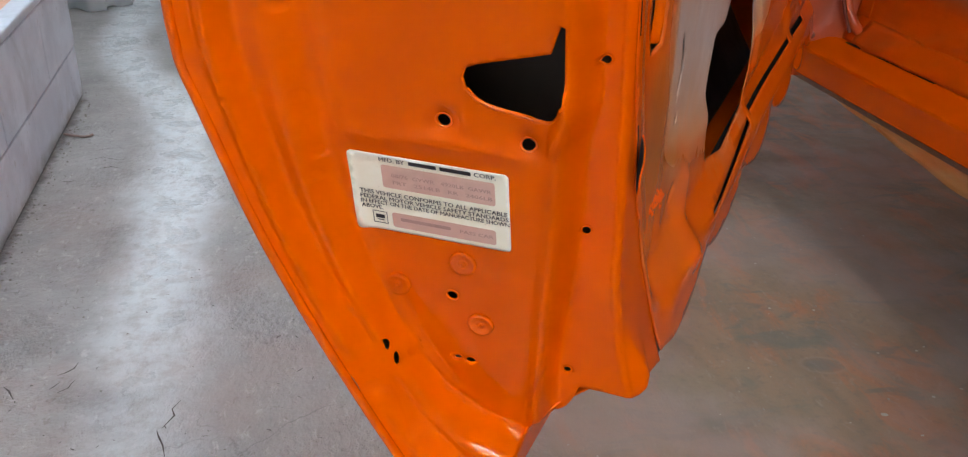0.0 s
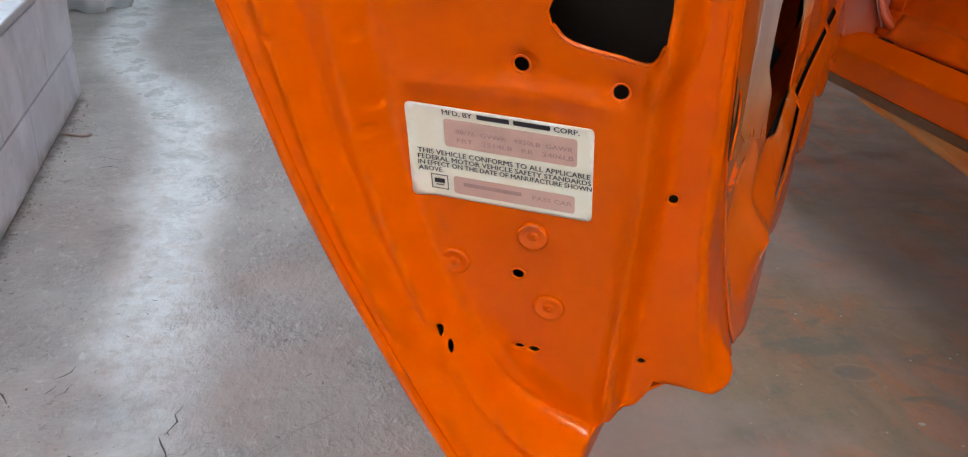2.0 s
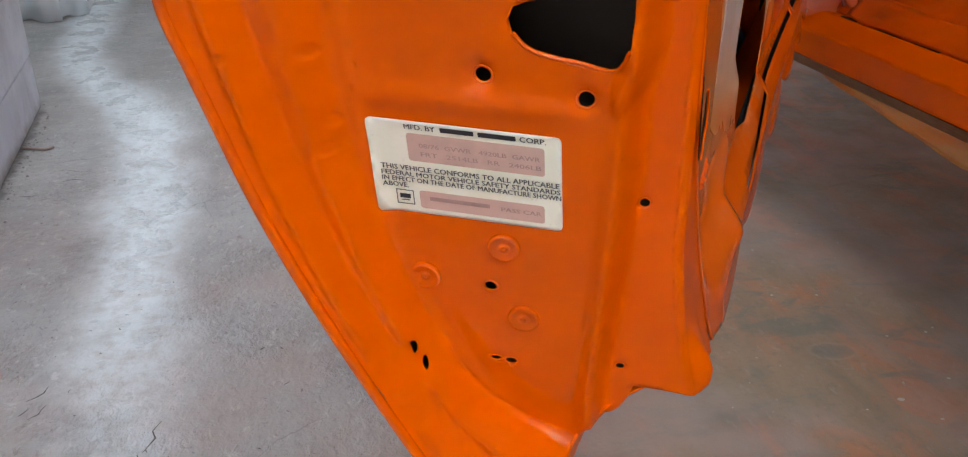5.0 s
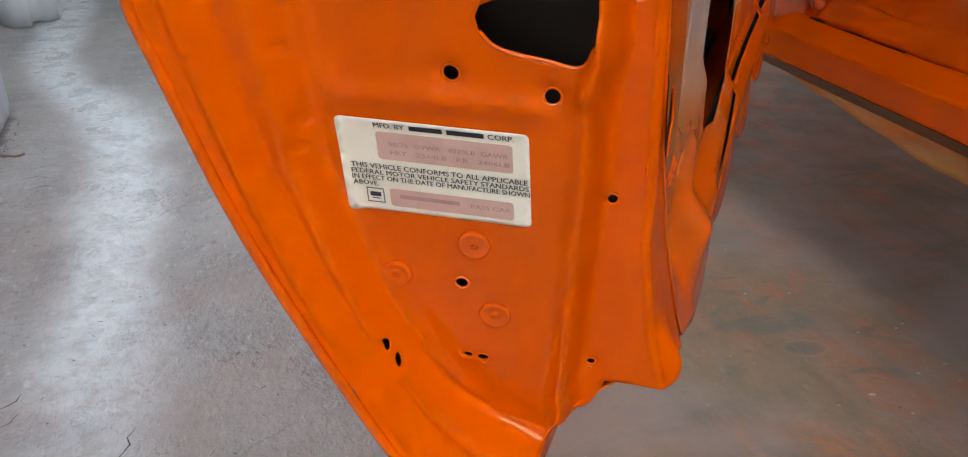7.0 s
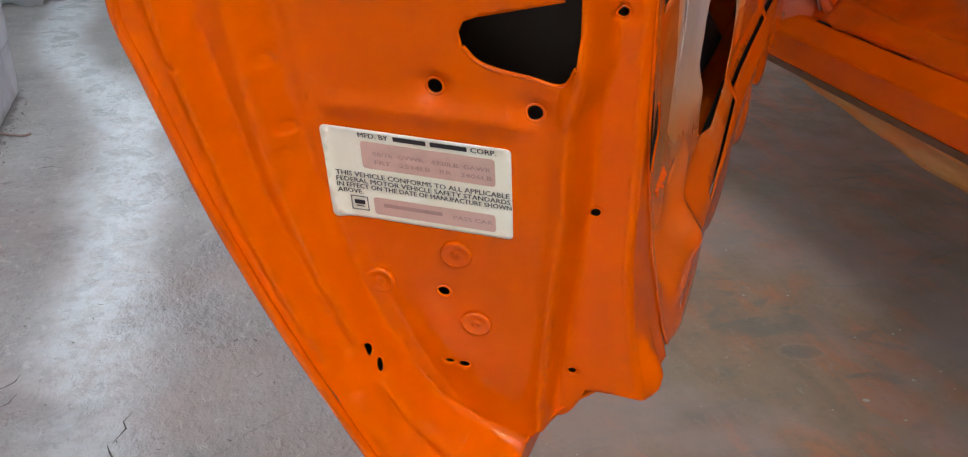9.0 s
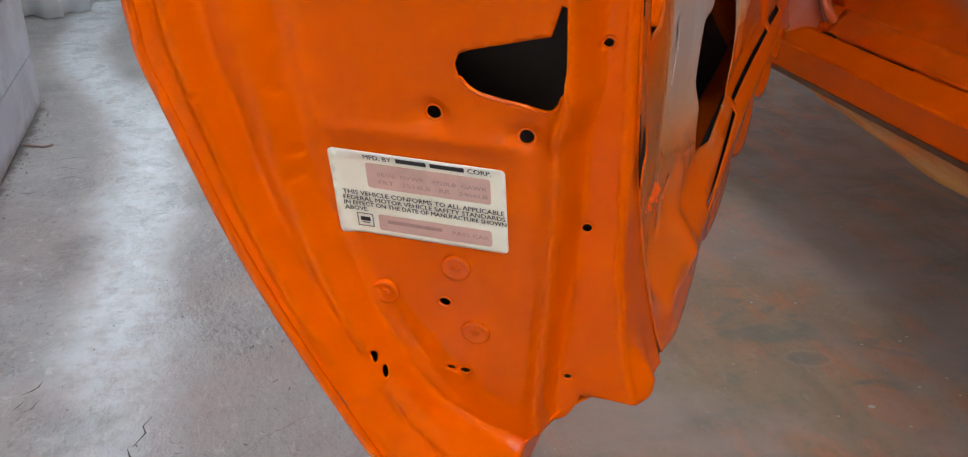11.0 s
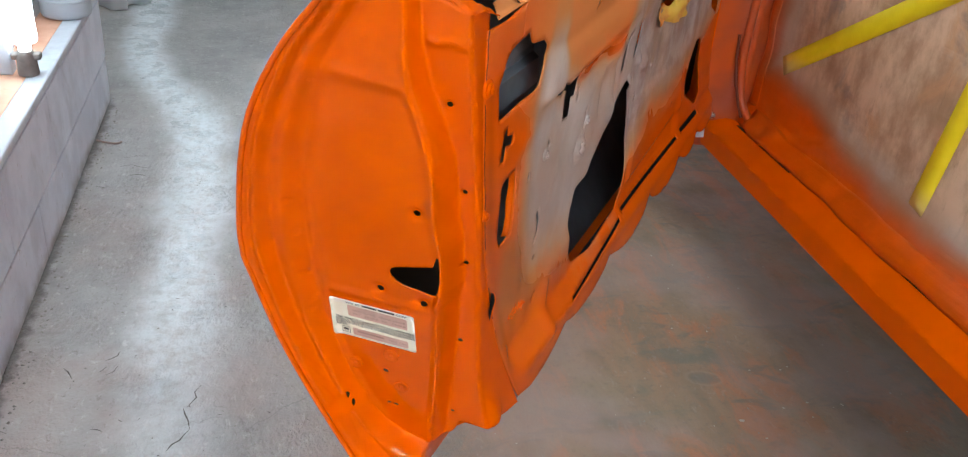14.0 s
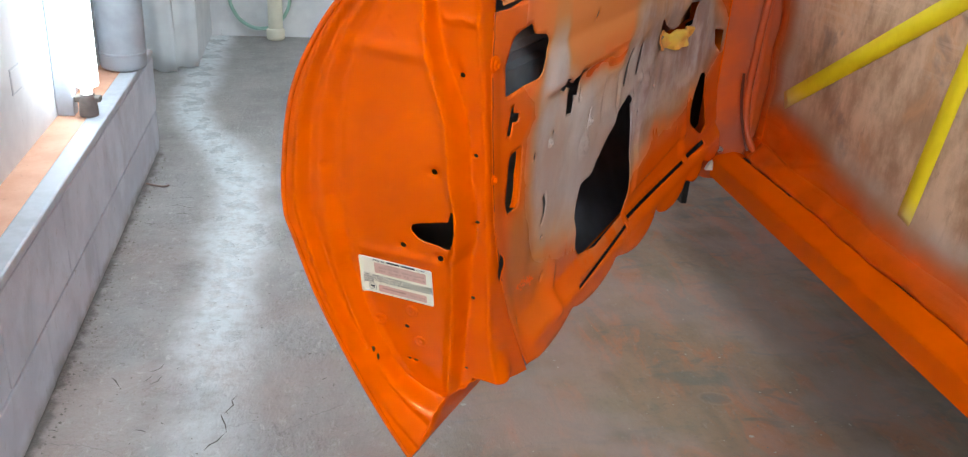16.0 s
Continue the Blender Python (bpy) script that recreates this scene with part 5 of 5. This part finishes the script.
# black strips standing in for shade in the gap between sill and film
for y0, y1, w in ((1.27, 1.535, 1.0), (0.77, 0.925, 0.7)):
    extrude_y("gap", [(1.0845, 0.5535), (1.0862, 0.5557), (1.090, 0.5566), (1.090, 0.553)], np.linspace(y0, y1, 14).tolist(), M_CAVITY, "black strip for the shade in the gap along the sill", lean,
              wave=lambda y, i: (0.0, (0.0012 * min(1.0, (y - y0) * 5) * min(1.0, (y1 - y) * 40) - 0.0016) * w if i in (1, 2) else 0.0))
extrude_y("floor_pan", [(1.26, 0.385), (1.40, 0.40), (3.0, 0.40), (3.0, 0.43), (1.26, 0.43)], [-1.3, 1.7], M_CAVITY, "dark underside of the floor pan")

# hinge pillar, rounded into the sill
pill = [(0.985, 1.70), (0.992, 1.640), (1.006, 1.622), (1.030, 1.615), (1.062, 1.612), (1.090, 1.606), (1.106, 1.600), (1.113, 1.590), (1.122, 1.583), (1.135, 1.590), (1.150, 1.60), (1.25, 1.62), (1.25, 1.70)]
vs, fs = [], []
pz = [0.466, 0.472, 0.485, 0.50, 0.52, 0.54, 0.56, 0.585, 0.62, 0.67, 0.75, 0.9, 1.1, 1.4]
for z in pz:
    k = smooth((0.64 - z) / 0.12)
    for x, y in pill:
        vs.append((x + (0.035 * smooth((0.60 - z) / 0.10) if x < 1.04 else 0.0), y - 0.055 * k * k * smooth((x - 1.075) / 0.03), z))
n = len(pill)
for a in range(len(pz) - 1):
    for i in range(n):
        j = (i + 1) % n
        fs.append((a * n + i, a * n + j, (a + 1) * n + j, (a + 1) * n + i))
fs += [tuple(range(n))[::-1], tuple((len(pz) - 1) * n + i for i in range(n))]
# pillar's shade put into the red-brown colour, easing to orange at the foot
n_pil = Net("shaded_red_brown_paint")
pil_col = n_pil.mix(n_pil.ramp(n_pil.noise(7, 4), 0.35, 0.65), (0.44, 0.083, 0.032), (0.62, 0.094, 0.012))
pil_col = n_pil.mix(n_pil.ramp(n_pil.xyz()[2], 0.50, 0.62, 1.0, 0.0), pil_col, (0.52, 0.070, 0.004))
n_pil.set(Base_Color=pil_col, Roughness=0.32, Specular_IOR_Level=0.4, Normal=n_pil.bump(n_pil.noise(18, 3), 0.2, 0.004))
pillar = ob_from("hinge_pillar", vs, fs, n_pil.mat, car, "orange hinge pillar with its shade put into red-brown paint")
tube_ob("pillar_flange", [(1.118, 1.585, 1.40), (1.114, 1.585, 1.0), (1.106, 1.588, 0.80), (1.104, 1.582, 0.68), (1.110, 1.560, 0.605), (1.124, 1.520, 0.565), (1.128, 1.46, 0.553)], 0.010, n_pil.mat, car, "rounded flange edge of the door opening")
# dark tube stands in for the shade in the flange groove
tube_ob("pillar_groove", [(1.088, 1.598, 0.76), (1.089, 1.586, 0.69), (1.098, 1.56, 0.61), (1.108, 1.545, 0.57)], 0.0035, make_plain("dark_red_groove_shade", (0.16, 0.02, 0.004), 0.5), car, "dark red strip for the shaded groove along the flange")
# fender, quarter panel and roof close the shell
extrude_y("fender", [(0.985, 0.46), (0.955, 0.62), (0.935, 0.80), (0.955, 0.95), (1.05, 1.06), (1.25, 1.10), (1.25, 0.46)], np.linspace(1.70, 3.1, 12).tolist(), M_ORANGE, "orange front fender")
extrude_y("hood", [(1.25, 1.06), (1.25, 1.10), (2.9, 1.10), (2.9, 1.06)], [1.70, 2.4, 3.1], M_ORANGE, "orange bonnet")
extrude_y("quarter_panel", [(1.045, 0.46), (0.975, 0.62), (0.935, 0.80), (0.955, 0.95), (1.05, 1.14), (1.25, 1.18), (1.25, 0.46)], np.linspace(-2.6, -1.3, 10).tolist(), M_ORANGE, "orange rear quarter panel")
extrude_y("roof", [(1.25, 1.48), (1.35, 1.55), (2.1, 1.58), (2.85, 1.55), (2.95, 1.48), (2.85, 1.50), (2.1, 1.53), (1.35, 1.50)], np.linspace(-1.2, 1.2, 8).tolist(), M_ORANGE, "orange roof")
extrude_y("far_side", [(2.95, 0.43), (3.05, 0.8), (2.95, 1.10), (2.9, 1.10), (2.95, 0.8), (2.9, 0.43)], [-2.6, 0, 3.1], M_ORANGE, "orange far side of the body")
for x0, y0, x1, y1 in ((1.15, 1.62, 1.32, 1.05), (2.9, 1.62, 2.88, 1.05), (1.15, -1.3, 1.32, -1.0), (2.9, -1.3, 2.88, -1.0)):
    tube_ob("roof_pillar", [(x0, y0, 1.08), ((x0 + x1) / 2, (y0 + y1) / 2, 1.32), (x1, y1, 1.52)], 0.03, M_ORANGE, car)
# white chipped tab and screw at the foot of the pillar, black bracket beneath
bm = bmesh.new()
tri = [bm.verts.new(p) for p in ((1.030, 1.599, 0.496), (1.062, 1.597, 0.4965), (1.046, 1.604, 0.523))]
tri2 = [bm.verts.new((v.co.x, v.co.y + 0.012, v.co.z)) for v in tri]
bm.faces.new(tri), bm.faces.new(tri2[::-1])
for i in range(3):
    bm.faces.new((tri[i], tri2[i], tri2[(i + 1) % 3], tri[(i + 1) % 3]))
part("masking_tab", bm, make_plain("white_paper_tab", (0.72, 0.7, 0.68), 0.6), car, "white torn tab at the foot of the pillar")
part("screw", lathe([(0.009, 0), (0.009, 0.004), (0.006, 0.009), (0.002, 0.010)], 16, Matrix.Translation((1.066, 1.612, 0.551)) @ Matrix.Rotation(math.pi / 2, 4, "X")), M_STEEL, car, "bright screw head", True)
part("bracket", box_bm(1.105, 1.125, 1.88, 1.93, 0.28, 0.47, 0.004), M_BLACK, car, "black bracket hanging under the body")


def jack_stand(x, y, h):
    root = new("jack_stand")
    root.location = (x, y, 0)
    tagged(root, "dark steel jack stand under the car", "jack stand", group="stands under the car")
    for sx in (-1, 1):
        for sy in (-1, 1):
            tube_ob("leg", [(sx * 0.11, sy * 0.11, 0.008), (sx * 0.05, sy * 0.05, h * 0.5), (sx * 0.022, sy * 0.022, h * 0.75)], 0.011, M_BLACK, root)
    part("post", lathe([(0.022, h * 0.4), (0.022, h - 0.02), (0.05, h - 0.018), (0.05, h)], 16), M_BLACK, root, "", True)
    return root


for jx, jy in ((2.35, 2.3), (1.75, -1.15), (2.7, -1.15)):
    jack_stand(jx, jy, 0.40 if jy < 1.7 else 0.43)

# ---- film across the opening, with tape ----
ys, zs2 = np.linspace(-1.3, 1.575, 130).tolist(), (np.linspace(0.553, 0.66, 17).tolist() + np.linspace(0.675, 1.42, 42).tolist())


def film_x(y, z):
    x = 1.117 + 0.02 * (y - 1) + 0.012 * smooth((z - 0.56) / 0.10)
    x -= 0.027 * smooth((0.605 - z) / 0.05)
    x += 0.006 * math.sin(3.1 * y + 4 * z) + 0.0022 * math.sin(34 * z + 9 * y + 2 * math.sin(5 * y)) * smooth((z - 0.85) / 0.25)
    low = smooth((0.68 - z) / 0.08)
    x -= low * (0.003 * math.sin(17 * y + 30 * z) + 0.0018 * math.sin(41 * y - 55 * z + 1.3))
    x -= 0.012 * bell((z - 0.60) + 0.35 * (y - 1.33), 0.016) * smooth((y - 1.15) / 0.1)
    x -= 0.010 * smooth((y - 1.45) / 0.12) * math.sin(40 * z) * 0.4
    return x


vs = [(film_x(y, z), y, z) for y in ys for z in zs2]
n = len(zs2)
fs = [(i * n + j, i * n + j + 1, (i + 1) * n + j + 1, (i + 1) * n + j) for i in range(len(ys) - 1) for j in range(n - 1)]
film = tagged(ob_from("masking_film", vs, [f[::-1] for f in fs], M_FILM, thick=0.001), "brown translucent masking film over the door opening, edged with orange overspray", "masking film")


def hem(name, ys_, zs_, lab):
    """gathered edge of the film, lying just proud of it"""
    vs, m = [], len(zs_)
    for y in ys_:
        for j, z in enumerate(zs_):
            lift = math.sin(math.pi * j / (m - 1))
            vs.append((film_x(y, z) - 0.0012 - 0.0045 * lift * (0.5 + 0.5 * math.sin(26 * y + 18 * z + 1.6 * math.sin(11 * y))) ** 2, y, z))
    fs = [(i * m + j, (i + 1) * m + j, (i + 1) * m + j + 1, i * m + j + 1) for i in range(len(ys_) - 1) for j in range(m - 1)]
    return ob_from(name, vs, fs, M_FILM, film, lab, thick=0.0006)


hem("lower_hem", np.linspace(-1.2, 1.53, 150).tolist(), np.linspace(0.5555, 0.598, 9).tolist(), "gathered lower edge of the film soaked in orange paint")
hem("side_hem", np.linspace(1.535, 1.572, 7).tolist(), np.linspace(0.60, 1.40, 60).tolist(), "orange-sprayed edge of the film along the pillar")


def tape(y0, z0, y1, z1, w, lab):
    vs, fs = [], []
    d = Vector((y1 - y0, z1 - z0)).normalized()
    q = Vector((-d.y, d.x)) * w / 2
    k = 40
    for i in range(k + 1):
        t = i / k
        for s in (-1, 0, 1):
            y, z = y0 + (y1 - y0) * t + q.x * s, z0 + (z1 - z0) * t + q.y * s
            vs.append((film_x(y, z) - 0.0025, y, z))
    for i in range(k):
        for j in (0, 1):
            a = i * 3 + j
            fs.append((a, a + 1, a + 4, a + 3))
    return tagged(ob_from("tape_strip", vs, fs, M_TAPE, thick=0.0006), lab, "tape", group="tape on the film")


tape(1.472, 0.726, 0.70, 1.212, 0.043, "long yellow masking tape strip stuck slantwise on the film")
tape(0.916, 0.650, 0.843, 1.15, 0.044, "steep yellow masking tape strip stuck on the film")
# film hanging under the sill
vs, fs = [], []
sy = np.linspace(-1.2, 2.04, 96).tolist()
hang = lut([(-1.2, 0.07), (0.8, 0.068), (1.25, 0.062), (1.5, 0.045), (1.78, 0.024), (1.92, 0.014), (2.04, 0.008)])
for y in sy:
    drop = hang(y)
    for j in range(6):
        t = j / 5
        vs.append((1.272 + lean(y) + 0.010 * t + 0.006 * math.sin(math.pi * t) + 0.004 * math.sin(23 * y + 3 * t), y, 0.353 + 0.010 * smooth((y - 1.4) / 0.5) - drop * t + 0.003 * math.sin(31 * y) * t))
for i in range(len(sy) - 1):
    for j in range(5):
        a = i * 6 + j
        fs.append((a, a + 6, a + 7, a + 1))
n = Net("orange_misted_film")
hang_col = n.mix(n.ramp(n.noise(9, 4, 0.6, (1, 0.6, 2)), 0.35, 0.65), (0.66, 0.17, 0.012), (0.60, 0.26, 0.05))
n.set(Base_Color=hang_col, Roughness=0.3, Coat_Weight=0.8, Coat_Roughness=0.06, Normal=n.bump(n.noise(24, 4, 0.6, (1, 0.5, 1.6)), 0.6, 0.006))
tagged(ob_from("sill_film", vs, fs, n.mat, thick=0.0008), "glossy film strip hanging below the sill, sprayed orange", "masking film")

# yellow peeled tab on the inner stamping
verts, faces = sheet([(0.731, 0.946), (0.737, 0.962), (0.752, 0.967), (0.775, 0.958), (0.80, 0.951), (0.85, 0.953), (0.90, 0.947), (0.945, 0.945), (0.985, 0.938), (1.006, 0.926), (1.0, 0.917), (0.965, 0.911), (0.93, 0.906), (0.88, 0.912), (0.84, 0.914), (0.81, 0.922), (0.78, 0.922), (0.75, 0.928), (0.735, 0.932)], [], 0.008,
                     lambda a, b: P(a, panel_v(a, b) + 0.004 + 0.006 * bell(a - 0.90, 0.06) + 0.003 * math.sin(a * 75 + b * 90) + 0.003 * math.sin(b * 210), b), 0.006)
n = Net("yellow_tape_with_overspray")
px, py, pzz = n.xyz()
tab_col = n.mix(n.ramp(n.noise(26, 4), 0.42, 0.6), (0.86, 0.60, 0.10), (0.80, 0.42, 0.09))
tab_col = n.mix(n.ramp(n.math("ADD", px, n.math("MULTIPLY", n.noise(20, 3), 0.08)), 0.79, 0.85, 0.85, 0.0), tab_col, (0.62, 0.20, 0.05))
n.set(Base_Color=tab_col, Roughness=0.5)
ob_from("peeled_tape", verts, faces, n.mat, door, "peeling yellow tape tab sprayed with orange", thick=0.0012)

# grit on the floor
rng = random.Random(9)
vs, fs = [], []
for _ in range(420):
    near_kerb = rng.random() < 0.55
    x = rng.uniform(-0.605, -0.56) if near_kerb else rng.uniform(-0.55, 1.3)
    y = rng.uniform(0.9, 3.2)
    r = rng.uniform(0.0012, 0.005 if near_kerb else 0.003)
    k = len(vs)
    for dx, dy, dz in ((1, 0, 0.2), (0, 1, 0.3), (-1, 0, 0.2), (0, -1, 0.3), (0, 0, 1.1), (0, 0, -0.1)):
        vs.append((x + dx * r * rng.uniform(0.6, 1.4), y + dy * r * rng.uniform(0.6, 1.4), max(-0.001, dz * r)))
    fs += [(k, k + 1, k + 4), (k + 1, k + 2, k + 4), (k + 2, k + 3, k + 4), (k + 3, k, k + 4)]
tagged(ob_from("floor_grit", vs, fs, make_plain("grit", (0.24, 0.22, 0.2), 0.8), smooth=False), "grit and paint crumbs scattered on the concrete", "grit", kind="stuff")

# cracks and flakes in the aisle floor
rng = random.Random(21)
vs, fs = [], []


def jagged(points, width):
    base, n = len(vs), len(points)
    for i, (x, y) in enumerate(points):
        (xa, ya), (xb, yb) = points[max(0, i - 1)], points[min(n - 1, i + 1)]
        ln = math.hypot(xb - xa, yb - ya)
        w = width * (0.25 if i in (0, n - 1) else rng.uniform(0.5, 1.3)) / ln
        vs.extend([(x - (yb - ya) * w, y + (xb - xa) * w, 0.0007), (x + (yb - ya) * w, y - (xb - xa) * w, 0.0007)])
    fs.extend((base + 2 * i, base + 2 * i + 1, base + 2 * i + 3, base + 2 * i + 2) for i in range(n - 1))


for pts in (((-0.183, 1.385), (-0.196, 1.362), (-0.191, 1.343), (-0.209, 1.311)), ((-0.217, 1.309), (-0.212, 1.29), (-0.204, 1.268), (-0.199, 1.239)), ((-0.199, 1.239), (-0.210, 1.222), (-0.217, 1.207), (-0.232, 1.196), (-0.242, 1.176)),
            ((-0.405, 1.50), (-0.390, 1.508), (-0.379, 1.518), (-0.374, 1.537)), ((-0.395, 1.448), (-0.379, 1.458), (-0.376, 1.470), (-0.371, 1.48)), ((-0.411, 1.46), (-0.405, 1.466), (-0.396, 1.48)),
            ((-0.401, 1.265), (-0.387, 1.262), (-0.375, 1.255)), ((-0.586, 1.282), (-0.575, 1.280), (-0.564, 1.273)), ((-0.49, 1.483), (-0.478, 1.468), (-0.465, 1.44)),
            ((-0.50, 2.63), (-0.46, 2.645), (-0.42, 2.64)), ((-0.51, 2.56), (-0.47, 2.575), (-0.43, 2.55), (-0.40, 2.545)), ((-0.47, 2.49), (-0.44, 2.50), (-0.41, 2.485)), ((-0.56, 2.42), (-0.535, 2.41), (-0.52, 2.415))):
    jagged(pts, 0.0016)
jagged(((-0.283, 1.015), (-0.236, 1.040), (-0.213, 1.053), (-0.189, 1.076), (-0.163, 1.089), (-0.147, 1.113)), 0.003)
for _ in range(60):
    x, y = rng.uniform(-0.58, 0.05), rng.uniform(1.05, 2.0)
    dx, dy = rng.uniform(-0.006, 0.006), rng.uniform(-0.005, 0.005)
    jagged(((x - dx, y - dy), (x + rng.uniform(-0.002, 0.002), y), (x + dx, y + dy)), rng.uniform(0.0006, 0.0013))
tagged(ob_from("floor_cracks", vs, fs, make_plain("crack_dirt", (0.10, 0.085, 0.08), 0.9), smooth=False), "dark hairline cracks and flake edges in the concrete", "cracks", kind="stuff")
# pale paint spots on the floor beside the car
rng = random.Random(33)
vs, fs = [], []
for _ in range(70):
    x, y, r = rng.uniform(0.35, 1.5), rng.uniform(0.75, 1.9), rng.uniform(0.0012, 0.0036) * (2.4 if rng.random() < 0.12 else 1)
    k, n = len(vs), 9
    vs.append((x, y, 0.0009))
    for i in range(n):
        q = r * rng.uniform(0.7, 1.25)
        vs.append((x + q * math.cos(6.2832 * i / n), y + q * 0.8 * math.sin(6.2832 * i / n), 0.0005))
    fs += [(k, k + 1 + i, k + 1 + (i + 1) % n) for i in range(n)]
tagged(ob_from("paint_spots", vs, fs, make_plain("dried_pale_paint", (0.42, 0.39, 0.33), 0.6, 0, 0.4, 120), smooth=False), "small pale dried paint spots on the concrete", "paint spots", kind="stuff")
stick = tube_ob("twig", [(-0.605, 2.77, 0.006), (-0.57, 2.752, 0.005), (-0.535, 2.745, 0.004), (-0.522, 2.755, 0.005)], 0.0035, make_plain("dry_twig", (0.30, 0.22, 0.19), 0.8))
tagged(stick, "short dry twig lying on the concrete by the kerb", "twig")
